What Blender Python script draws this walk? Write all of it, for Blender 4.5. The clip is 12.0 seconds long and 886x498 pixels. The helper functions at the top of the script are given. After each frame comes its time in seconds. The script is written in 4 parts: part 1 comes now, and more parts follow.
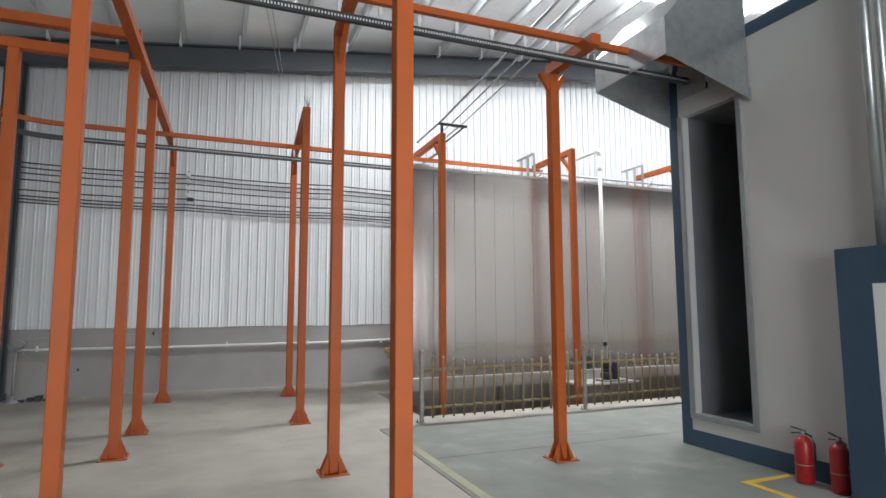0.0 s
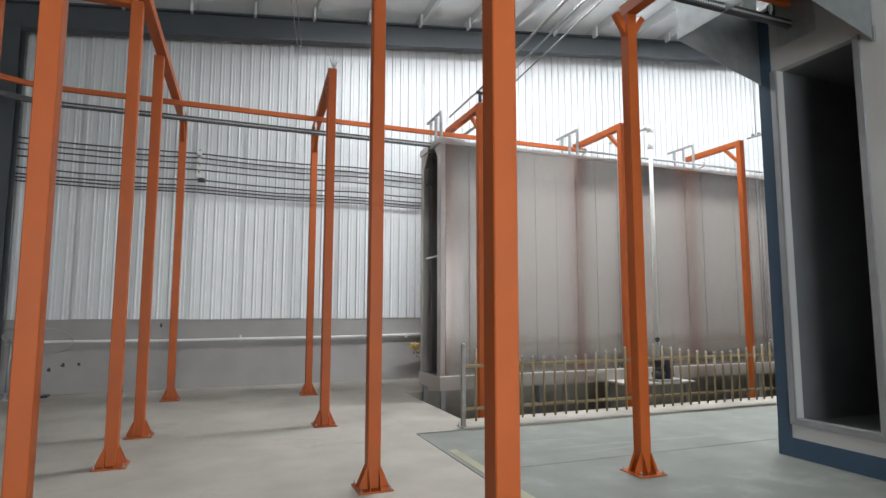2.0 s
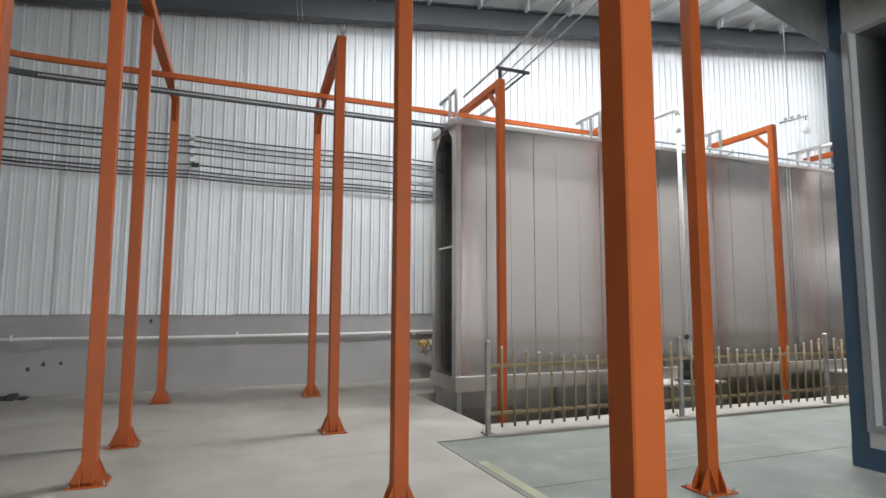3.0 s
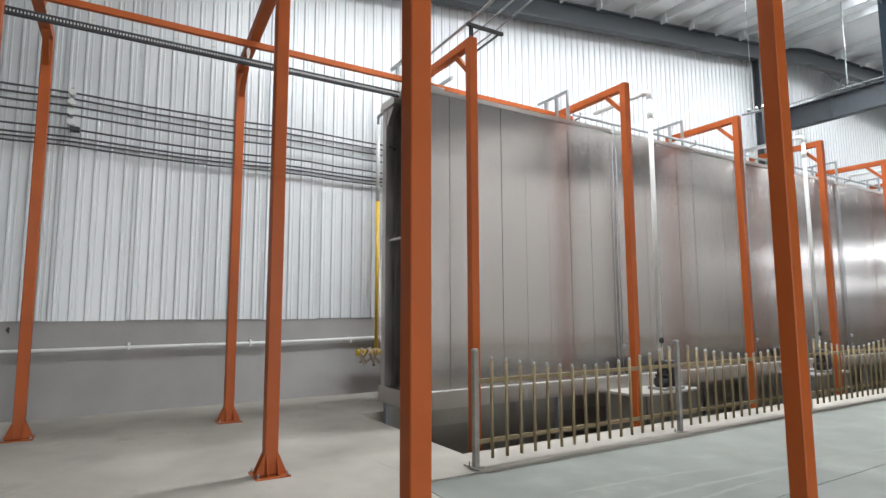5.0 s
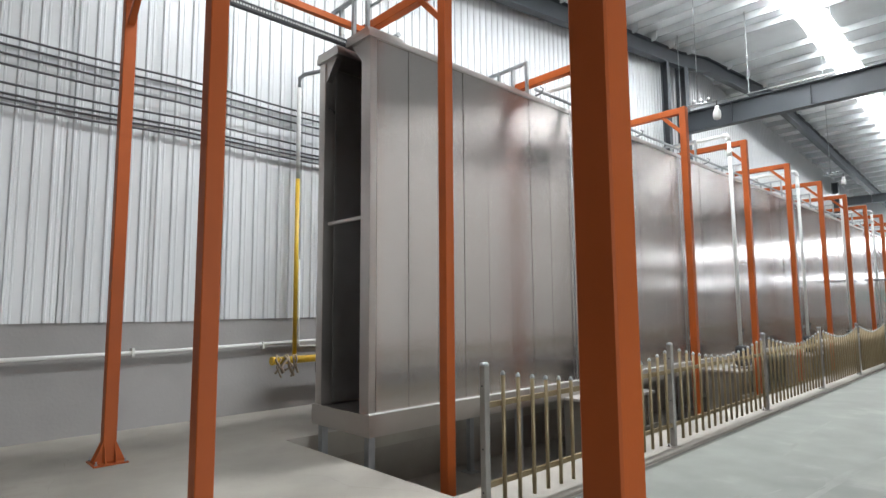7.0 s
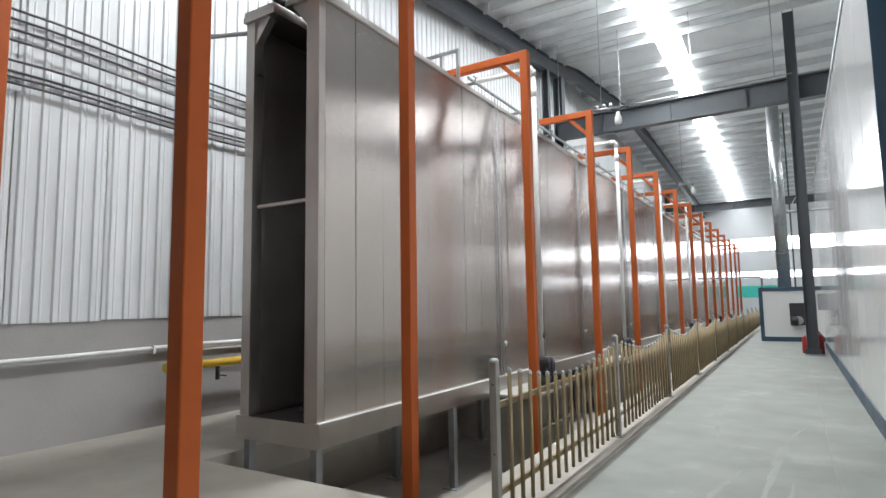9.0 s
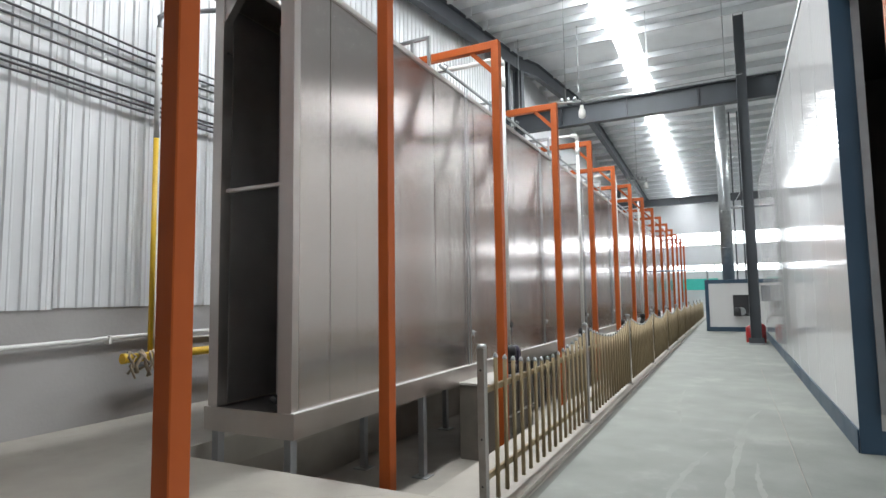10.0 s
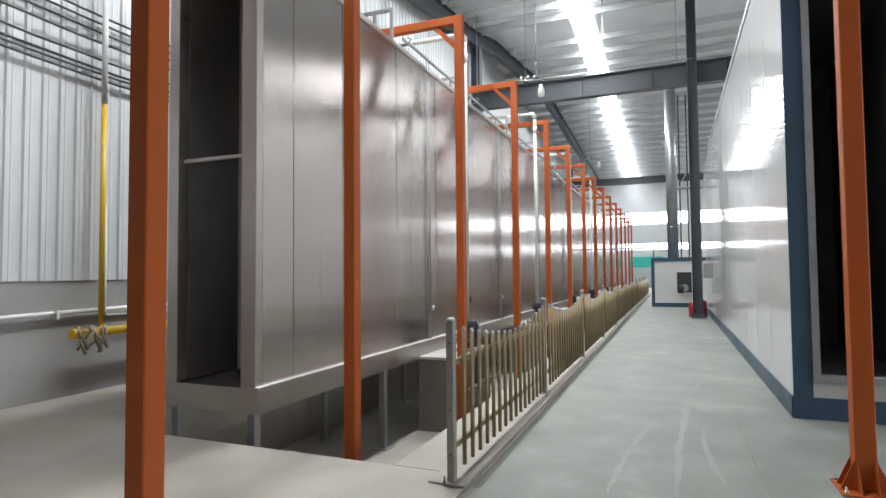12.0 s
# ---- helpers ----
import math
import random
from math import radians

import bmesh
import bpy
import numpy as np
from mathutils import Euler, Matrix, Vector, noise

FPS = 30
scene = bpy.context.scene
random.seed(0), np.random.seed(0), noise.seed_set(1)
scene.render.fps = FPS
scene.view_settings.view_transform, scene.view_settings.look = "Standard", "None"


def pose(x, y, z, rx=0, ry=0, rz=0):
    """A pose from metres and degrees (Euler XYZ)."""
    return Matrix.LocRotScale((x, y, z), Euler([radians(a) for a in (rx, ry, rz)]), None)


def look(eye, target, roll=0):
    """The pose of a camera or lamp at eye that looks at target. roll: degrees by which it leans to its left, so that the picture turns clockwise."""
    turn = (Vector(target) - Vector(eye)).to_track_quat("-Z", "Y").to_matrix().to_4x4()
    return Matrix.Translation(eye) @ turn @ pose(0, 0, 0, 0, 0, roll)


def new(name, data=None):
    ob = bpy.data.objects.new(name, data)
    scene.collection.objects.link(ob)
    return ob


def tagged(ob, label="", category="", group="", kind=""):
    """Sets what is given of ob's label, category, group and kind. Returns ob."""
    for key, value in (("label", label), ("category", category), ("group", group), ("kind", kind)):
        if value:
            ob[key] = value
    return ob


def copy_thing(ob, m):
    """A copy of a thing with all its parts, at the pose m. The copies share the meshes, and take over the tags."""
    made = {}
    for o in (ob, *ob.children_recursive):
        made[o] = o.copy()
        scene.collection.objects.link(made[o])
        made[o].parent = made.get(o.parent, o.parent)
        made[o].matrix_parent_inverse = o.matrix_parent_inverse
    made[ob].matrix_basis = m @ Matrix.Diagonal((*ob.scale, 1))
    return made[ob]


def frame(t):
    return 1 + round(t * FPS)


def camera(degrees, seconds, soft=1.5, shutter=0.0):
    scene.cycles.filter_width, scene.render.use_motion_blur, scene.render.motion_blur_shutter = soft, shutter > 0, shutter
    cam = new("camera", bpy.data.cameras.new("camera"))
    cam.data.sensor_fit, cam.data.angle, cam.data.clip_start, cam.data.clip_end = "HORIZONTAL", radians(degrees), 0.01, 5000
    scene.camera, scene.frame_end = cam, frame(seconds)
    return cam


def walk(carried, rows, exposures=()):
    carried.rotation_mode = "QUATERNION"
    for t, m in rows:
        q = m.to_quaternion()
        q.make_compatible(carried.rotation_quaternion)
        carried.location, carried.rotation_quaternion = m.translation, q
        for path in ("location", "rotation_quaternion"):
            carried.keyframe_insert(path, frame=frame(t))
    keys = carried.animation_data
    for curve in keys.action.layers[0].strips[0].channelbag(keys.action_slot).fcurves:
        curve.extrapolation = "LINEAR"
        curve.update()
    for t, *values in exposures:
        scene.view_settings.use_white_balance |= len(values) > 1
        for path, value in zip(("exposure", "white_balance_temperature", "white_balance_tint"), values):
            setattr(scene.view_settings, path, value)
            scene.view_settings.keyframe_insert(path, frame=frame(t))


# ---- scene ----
cam = camera(75.9, 12.0)
PATH = [
    (0, (0.118, 0.823, 1.705), (0.861, 2.668, 1.91), -0.2),
    (0.5, (0.114, 0.973, 1.677), (0.845, 2.823, 1.884), -0.1),
    (1, (0.077, 1.269, 1.609), (0.799, 3.122, 1.821), 0.1),
    (1.5, (0.106, 1.607, 1.576), (0.818, 3.465, 1.782), 0.1),
    (2, (0.083, 1.99, 1.54), (0.796, 3.847, 1.745), 0.1),
    (2.5, (0.062, 2.394, 1.505), (0.769, 4.253, 1.714), 0.2),
    (2.7, (0.056, 2.569, 1.493), (0.769, 4.426, 1.696), 0.2),
    (4.3, (0.034, 3.907, 1.446), (0.927, 5.684, 1.658), -0.1),
    (4.5, (0.043, 4.07, 1.432), (0.969, 5.83, 1.646), -0.2),
    (5, (0.013, 4.481, 1.417), (1.04, 6.183, 1.637), -0.2),
    (5.5, (0.036, 4.912, 1.436), (1.164, 6.551, 1.643), -0.4),
    (6, (0.015, 5.332, 1.443), (1.24, 6.899, 1.651), -0.4),
    (6.5, (-0.027, 5.76, 1.475), (1.283, 7.258, 1.675), -0.3),
    (7, (0.007, 6.143, 1.469), (1.377, 7.585, 1.672), -0.4),
    (8.8, (-0.284, 7.156, 1.395), (1.387, 8.236, 1.597), -0.8),
    (9, (-0.3, 7.231, 1.426), (1.396, 8.273, 1.622), -0.9),
    (9.5, (-0.31, 7.394, 1.411), (1.431, 8.361, 1.591), -0.9),
    (10, (-0.381, 7.454, 1.386), (1.399, 8.351, 1.553), -0.8),
    (10.5, (-0.463, 7.473, 1.375), (1.35, 8.304, 1.525), -0.7),
    (11, (-0.502, 7.481, 1.366), (1.33, 8.27, 1.496), -0.7),
    (11.5, (-0.485, 7.512, 1.372), (1.361, 8.275, 1.48), -0.6),
    (12, (-0.47, 7.541, 1.376), (1.383, 8.289, 1.458), -0.5),
]
walk(cam, [(t, look(eye, target, roll)) for t, eye, target, roll in PATH],
     [(0, 0.32), (5, 0.4), (7, 0.34), (12, 0.32)])

# ---- world and light ----
world = bpy.data.worlds.new("world")
scene.world = world
world.use_nodes = True
sky = world.node_tree.nodes.new("ShaderNodeTexSky")
sky.sky_type, sky.sun_disc = "NISHITA", False
sky.sun_elevation, sky.sun_rotation = radians(50), radians(120)
world.node_tree.links.new(sky.outputs[0], world.node_tree.nodes["Background"].inputs[0])
world.node_tree.nodes["Background"].inputs[1].default_value = 0.1

EAVE, RISE, FALL, RIDGE = 6.95, 0.125, 0.06, 19.0


def rafter_z(x):
    """Underside of the rafters: rises to the ridge line, then falls."""
    return EAVE + RISE * x if x < RIDGE else EAVE + RISE * RIDGE - FALL * (x - RIDGE)


def sky_lamp(x0, x1, y, width, power):
    """Daylight that comes down through one roof light."""
    xm = (x0 + x1) / 2
    d = bpy.data.lights.new("roof_light", "AREA")
    d.shape, d.size, d.size_y, d.energy, d.color = "RECTANGLE", x1 - x0, width, power, (0.93, 0.97, 1.0)
    o = new("roof_light", d)
    z0, z1 = rafter_z(x0) + 0.61, rafter_z(x1) + 0.61
    o.matrix_world = Matrix.Translation((xm, y, (z0 + z1) / 2)) @ pose(0, 0, 0, 0, -math.degrees(math.atan2(z1 - z0, x1 - x0)), 0)


STRIP_X = 2.0
STRIPS = [(10.2, 0.78), (0.7, 0.8)]
POWER = 1180
for sy, sw in STRIPS:
    if sy > 5:
        sky_lamp(STRIP_X, RIDGE - 0.5, sy, sw, POWER)
    sky_lamp(RIDGE + 0.6, 44.0, sy, sw, POWER * 0.7)
# daylight through the open gate in the south wall
d = bpy.data.lights.new("gate_light", "AREA")
d.shape, d.size, d.size_y, d.energy, d.color = "RECTANGLE", 6.0, 4.4, 880, (0.93, 0.98, 1.0)
new("gate_light", d).matrix_world = look((0.8, -7.05, 2.25), (0.8, 5, 2.25))
d = bpy.data.lights.new("far_window_light", "AREA")
d.shape, d.size, d.size_y, d.energy, d.color = "RECTANGLE", 14.0, 0.85, 130, (0.9, 0.95, 1.0)
new("far_window_light", d).matrix_world = look((45.9, 5.5, 5.4), (0, 5.5, 4.6))


# ---- materials ----
def mat(name, col, rough=0.6, metal=0.0, var=0.12, scale=6.0, bump=0.0, bscale=60.0, emit=0.0, stretch=(1, 1, 1), spots=0.0, spot_col=(0.1, 0.08, 0.06), rnd=0.0, rvar=0.1, coords="Object"):
    """Paint, metal or mineral with two scales of variation, a little relief and per-piece change."""
    m = bpy.data.materials.new(name)
    m.use_nodes = True
    t = m.node_tree
    n, l = t.nodes, t.links
    b = n["Principled BSDF"]
    b.inputs["Metallic"].default_value = metal
    tc, mp = n.new("ShaderNodeTexCoord"), n.new("ShaderNodeMapping")
    mp.inputs["Scale"].default_value = stretch
    l.new(tc.outputs[coords], mp.inputs["Vector"])
    n1, n2 = n.new("ShaderNodeTexNoise"), n.new("ShaderNodeTexNoise")
    n1.inputs["Scale"].default_value, n1.inputs["Detail"].default_value = scale, 6
    n2.inputs["Scale"].default_value, n2.inputs["Detail"].default_value = scale * 0.13, 3
    for k in (n1, n2):
        l.new(mp.outputs[0], k.inputs["Vector"])
    add = n.new("ShaderNodeMath")
    add.operation = "ADD"
    l.new(n1.outputs[0], add.inputs[0])
    l.new(n2.outputs[0], add.inputs[1])
    last = add.outputs[0]
    if rnd:
        oi = n.new("ShaderNodeObjectInfo")
        mm = n.new("ShaderNodeMath")
        mm.operation = "MULTIPLY_ADD"
        l.new(oi.outputs["Random"], mm.inputs[0])
        mm.inputs[1].default_value = rnd
        l.new(last, mm.inputs[2])
        last = mm.outputs[0]
    mr = n.new("ShaderNodeMapRange")
    mr.inputs["From Min"].default_value, mr.inputs["From Max"].default_value = 0.6, 1.4 + rnd
    mr.inputs["To Min"].default_value, mr.inputs["To Max"].default_value = 1 - var, 1 + var
    l.new(last, mr.inputs["Value"])
    mix = n.new("ShaderNodeMix")
    mix.data_type, mix.blend_type = "RGBA", "MULTIPLY"
    mix.inputs["Factor"].default_value = 1.0
    mix.inputs["A"].default_value = (*col, 1)
    l.new(mr.outputs[0], mix.inputs["B"])
    out = mix.outputs["Result"]
    if spots:
        n3 = n.new("ShaderNodeTexNoise")
        n3.inputs["Scale"].default_value, n3.inputs["Detail"].default_value = scale * 0.5, 8
        n3.inputs["Roughness"].default_value = 0.7
        l.new(mp.outputs[0], n3.inputs["Vector"])
        cr = n.new("ShaderNodeMapRange")
        cr.inputs["From Min"].default_value, cr.inputs["From Max"].default_value = 0.56, 0.72
        cr.inputs["To Max"].default_value = spots
        l.new(n3.outputs[0], cr.inputs["Value"])
        mx = n.new("ShaderNodeMix")
        mx.data_type = "RGBA"
        l.new(cr.outputs[0], mx.inputs["Factor"])
        l.new(out, mx.inputs["A"])
        mx.inputs["B"].default_value = (*spot_col, 1)
        out = mx.outputs["Result"]
    l.new(out, b.inputs["Base Color"])
    rr = n.new("ShaderNodeMapRange")
    rr.inputs["From Min"].default_value, rr.inputs["From Max"].default_value = 0.6, 1.4 + rnd
    rr.inputs["To Min"].default_value, rr.inputs["To Max"].default_value = max(0.03, rough - rvar), min(1, rough + rvar)
    l.new(last, rr.inputs["Value"])
    l.new(rr.outputs[0], b.inputs["Roughness"])
    if bump:
        nb = n.new("ShaderNodeTexNoise")
        nb.inputs["Scale"].default_value, nb.inputs["Detail"].default_value = bscale, 5
        l.new(mp.outputs[0], nb.inputs["Vector"])
        bp = n.new("ShaderNodeBump")
        bp.inputs["Strength"].default_value, bp.inputs["Distance"].default_value = bump, 0.01
        l.new(nb.outputs[0], bp.inputs["Height"])
        l.new(bp.outputs[0], b.inputs["Normal"])
    if emit:
        b.inputs["Emission Color"].default_value = (*col, 1)
        b.inputs["Emission Strength"].default_value = emit
    return m


ORANGE = mat("orange_paint", (0.39, 0.084, 0.015), 0.5, var=0.14, scale=3, bump=0.06, bscale=120, spots=0.25, spot_col=(0.3, 0.07, 0.03))
ORANGE.node_tree.nodes["Principled BSDF"].inputs["Specular IOR Level"].default_value = 0.3
STEEL = mat("brushed_stainless", (0.485, 0.44, 0.42), 0.22, 1.0, var=0.05, scale=3.0, stretch=(6.0, 6.0, 0.4), bump=0.004, bscale=6, rnd=0.6, rvar=0.045)
# vertical brush marks spread reflections sideways
grain = STEEL.node_tree.nodes.new("ShaderNodeCombineXYZ")
grain.inputs[0].default_value = 1.0
STEEL.node_tree.links.new(grain.outputs[0], STEEL.node_tree.nodes["Principled BSDF"].inputs["Tangent"])
STEEL.node_tree.nodes["Principled BSDF"].inputs["Anisotropic"].default_value = 0.82
STEEL_T = mat("stainless_trim", (0.50, 0.465, 0.44), 0.36, 1.0, var=0.1, scale=3, bump=0.02, bscale=8)
# Tunnel interior shade is part of this colour, lightened to suggest haze.
SHADE_IN = mat("shaded_steel_lining", (0.27, 0.26, 0.25), 0.4, 0.6, var=0.25, scale=2)
FLOOR_A = mat("dusty_concrete", (0.35, 0.325, 0.285), 0.75, var=0.32, scale=1.3, bump=0.15, bscale=40, spots=0.85, spot_col=(0.245, 0.222, 0.19))
FLOOR_B = mat("green_grey_floor_paint", (0.2, 0.209, 0.191), 0.66, var=0.36, scale=1.9, bump=0.14, bscale=30, spots=0.8, spot_col=(0.285, 0.285, 0.26))
PLASTER = mat("grey_cement_plaster", (0.30, 0.285, 0.28), 0.85, var=0.16, scale=1.6, bump=0.25, bscale=25, spots=0.3, spot_col=(0.22, 0.21, 0.21))
SHEET = mat("white_ribbed_sheet", (0.60, 0.61, 0.62), 0.42, 0.1, var=0.07, scale=1.2, bump=0.04, bscale=6, rnd=0.4, rvar=0.03)
DARKBLUE = mat("blue_grey_structural_paint", (0.045, 0.052, 0.06), 0.5, var=0.2, scale=2, bump=0.04)
BLUE = mat("blue_booth_paint", (0.03, 0.062, 0.1), 0.42, var=0.15, scale=2.5, bump=0.03)
PANEL = mat("white_sandwich_panel", (0.60, 0.60, 0.59), 0.07, 0.0, var=0.05, scale=0.8, bump=0.012, bscale=4.0, stretch=(2, 2, 0.12), rnd=0.3, rvar=0.03)
PANEL.node_tree.nodes["Principled BSDF"].inputs["Specular IOR Level"].default_value = 0.22
# Oven front: greyer than PANEL because its shade is put into the colour.
FRONT_SHADED = mat("shaded_white_sheet", (0.44, 0.435, 0.425), 0.4, var=0.06, scale=1.0, bump=0.02, bscale=5)
POSTG = mat("weathered_steel_post", (0.27, 0.255, 0.235), 0.5, 0.4, var=0.3, scale=9, spots=0.5, spot_col=(0.16, 0.13, 0.1))
# Darker grey band where the painted floor meets the kerb.
EDGE_BAND = mat("darker_floor_edge", (0.15, 0.15, 0.135), 0.8, var=0.35, scale=2.5, bump=0.15, bscale=30)
GOLD = mat("dusty_gold_steel", (0.24, 0.185, 0.105), 0.42, 0.5, var=0.2, scale=12)
GALV = mat("galvanised_sheet", (0.38, 0.40, 0.405), 0.38, 0.8, var=0.22, scale=9, bump=0.05, bscale=20)
GREY = mat("grey_steel", (0.30, 0.31, 0.32), 0.45, 0.5, var=0.15, scale=8)
LID = mat("pale_dusty_lid", (0.42, 0.40, 0.37), 0.6, 0.1, var=0.2, scale=4, spots=0.5, spot_col=(0.27, 0.25, 0.22))
MOTOR = mat("dark_violet_motor_paint", (0.035, 0.028, 0.06), 0.4, var=0.2, scale=8)
BLACK = mat("black_rubber", (0.02, 0.02, 0.022), 0.5, var=0.2, scale=10)
TRACK = mat("dark_oiled_track", (0.045, 0.045, 0.05), 0.5, 0.3, var=0.2, scale=9)
# Slot lining: shade of the deep slot in its colour, lifted for haze.
SLOT_SHADE = mat("shaded_slot_lining", (0.12, 0.125, 0.13), 0.55, var=0.2, scale=3)
CABLE = mat("grey_black_cable", (0.07, 0.07, 0.075), 0.5, var=0.15, scale=8)
YELLOW = mat("yellow_gas_paint", (0.66, 0.42, 0.03), 0.4, var=0.15, scale=6)
FADED = mat("worn_yellow_line", (0.335, 0.312, 0.215), 0.7, var=0.25, scale=5, spots=0.98, spot_col=(0.30, 0.295, 0.262))
WHITE = mat("white_pvc", (0.62, 0.62, 0.6), 0.4, var=0.06, scale=6)
RED = mat("red_extinguisher_paint", (0.30, 0.012, 0.014), 0.35, var=0.1, scale=8)
ROOF = mat("roof_insulation_underside", (0.8, 0.82, 0.83), 0.55, 0.0, var=0.1, scale=1.5, bump=0.15, bscale=5)
PURLIN = mat("grey_purlin", (0.55, 0.57, 0.58), 0.5, 0.0, var=0.12, scale=4)
SKYLIGHT = mat("roof_light_sheet", (0.95, 0.98, 1.0), 0.4, emit=7.0, var=0.02)
# Concrete a tone darker than the hall floor.
PIT = mat("darker_pit_concrete", (0.27, 0.25, 0.22), 0.75, var=0.3, scale=2, bump=0.2, bscale=25)
TANK = mat("dusty_tank_steel", (0.19, 0.175, 0.15), 0.55, 0.3, var=0.2, scale=5)
GLOW = mat("bright_window", (0.9, 0.96, 1.0), 0.4, emit=5.0, var=0.02)
TEAL = mat("teal_sheet", (0.05, 0.5, 0.42), 0.5, var=0.1)
RAG = mat("soiled_cloth", (0.3, 0.24, 0.17), 0.9, var=0.35, scale=14, bump=0.3)


# ---- mesh helpers ----
def box(bm, x0, x1, y0, y1, z0, z1, bevel=0.0):
    vs = [bm.verts.new((x, y, z)) for x in (x0, x1) for y in (y0, y1) for z in (z0, z1)]
    fs = [bm.faces.new([vs[i] for i in q]) for q in ((0, 1, 3, 2), (4, 6, 7, 5), (0, 4, 5, 1), (2, 3, 7, 6), (0, 2, 6, 4), (1, 5, 7, 3))]
    if bevel:
        es = list({e for f in fs for e in f.edges})
        bmesh.ops.bevel(bm, geom=es, offset=bevel, segments=1, affect="EDGES")
    return bm


def tube(bm, pts, r, seg=8, cap=True):
    """A round rod through the points."""
    pts = [Vector(p) for p in pts]
    rings = []
    up = Vector((0.13, 0.07, 1)).normalized()
    for i, p in enumerate(pts):
        a = (pts[min(i + 1, len(pts) - 1)] - pts[max(i - 1, 0)]).normalized()
        s = a.cross(up if abs(a.dot(up)) < 0.95 else Vector((1, 0, 0))).normalized()
        u = s.cross(a)
        rings.append([bm.verts.new(p + r * (math.cos(k * math.tau / seg) * s + math.sin(k * math.tau / seg) * u)) for k in range(seg)])
    for a, b in zip(rings, rings[1:]):
        for k in range(seg):
            f = bm.faces.new((a[k], a[(k + 1) % seg], b[(k + 1) % seg], b[k]))
            f.smooth = True
    if cap:
        bm.faces.new(rings[0][::-1])
        bm.faces.new(rings[-1])
    return bm


def bar(bm, p, q, w, h):
    """A rectangular bar from p to q: w across, h upwards."""
    p, q = Vector(p), Vector(q)
    a = (q - p).normalized()
    s = a.cross(Vector((0, 0, 1)))
    s = s.normalized() if s.length > 1e-4 else Vector((1, 0, 0))
    u = s.cross(a)
    A = [bm.verts.new(p + s * i * w / 2 + u * j * h / 2) for i, j in ((-1, -1), (1, -1), (1, 1), (-1, 1))]
    B = [bm.verts.new(q + s * i * w / 2 + u * j * h / 2) for i, j in ((-1, -1), (1, -1), (1, 1), (-1, 1))]
    bm.faces.new(A[::-1]), bm.faces.new(B)
    for k in range(4):
        bm.faces.new((A[k], A[(k + 1) % 4], B[(k + 1) % 4], B[k]))
    return bm


def lathe(bm, x, y, prof, seg=16):
    """A turned shape round the upright line through x, y; prof: radius, height."""
    rings = [[bm.verts.new((x + r * math.cos(k * math.tau / seg), y + r * math.sin(k * math.tau / seg), z)) for k in range(seg)] for r, z in prof]
    for a, b in zip(rings, rings[1:]):
        for k in range(seg):
            bm.faces.new((a[k], a[(k + 1) % seg], b[(k + 1) % seg], b[k])).smooth = True
    bm.faces.new(rings[0][::-1]), bm.faces.new(rings[-1])
    return bm


def pressed_sheet(w, y_back, z0, z1, face):
    """An upright sheet panel whose front follows face: pairs of distance across and depth."""
    bm = B()
    lo = [bm.verts.new((u, v, z0)) for u, v in face]
    hi = [bm.verts.new((u, v, z1)) for u, v in face]
    for k in range(len(face) - 1):
        bm.faces.new((lo[k], lo[k + 1], hi[k + 1], hi[k])).smooth = 0 < k < len(face) - 2
    b = [bm.verts.new((u, y_back, z)) for u, z in ((face[0][0], z0), (face[-1][0], z0), (face[-1][0], z1), (face[0][0], z1))]
    bm.faces.new((b[3], b[2], b[1], b[0]))
    bm.faces.new([lo[0], hi[0], b[3], b[0]]), bm.faces.new([lo[-1], b[1], b[2], hi[-1]])
    bm.faces.new(lo[::-1] + [b[0], b[1]]), bm.faces.new(hi + [b[2], b[3]])
    for e in bm.edges:
        if len(e.link_faces) == 2 and not all(f.smooth for f in e.link_faces):
            e.smooth = False
    return bm


def mesh_of(name, bm, material):
    bmesh.ops.recalc_face_normals(bm, faces=bm.faces)
    me = bpy.data.meshes.new(name)
    bm.to_mesh(me)
    bm.free()
    me.materials.append(material)
    return me


def part(name, bm, material, parent=None, label=""):
    ob = new(name, mesh_of(name, bm, material))
    ob.parent = parent
    return tagged(ob, label)


def piece(name, me, parent, x=0, y=0, z=0):
    ob = new(name, me)
    ob.parent, ob.location = parent, (x, y, z)
    return ob


def thing(name, label, category, x=0, y=0, z=0, group="", kind=""):
    ob = new(name)
    ob.location, ob.empty_display_size = (x, y, z), 0.1
    return tagged(ob, label, category, group, kind)


def B():
    return bmesh.new()


def structure(name, bm, material, label, category):
    return tagged(part(name, bm, material), label, category, kind="structure")


# ---- the hall: floor, pit, walls, roof ----
WALL_Y, X0, X1, Y0 = 14.0, -12.0, 46.0, -7.0
PIT_X, PIT_Y0, PIT_Y1, PIT_Z = 3.22, 9.42, 12.1, -0.8
JOINT = 2.35
FX0 = 3.02
bm = box(B(), X0, JOINT - 0.006, Y0, WALL_Y, -0.3, 0)
box(bm, JOINT - 0.006, PIT_X, 8.8, WALL_Y, -0.3, 0)
box(bm, PIT_X, X1, PIT_Y1, WALL_Y, -0.3, 0)
structure("floor_concrete", bm, FLOOR_A, "dusty beige concrete floor with fine cracks", "floor")
bm = box(B(), JOINT + 0.006, X1, Y0, 7.03, -0.3, 0)
box(bm, JOINT + 0.006, X1, 7.04, 8.71, -0.3, 0)
box(bm, JOINT + 0.006, FX0, 8.71, 8.77, -0.3, 0)
structure("floor_painted", bm, FLOOR_B, "worn green-grey painted concrete aisle floor", "floor")
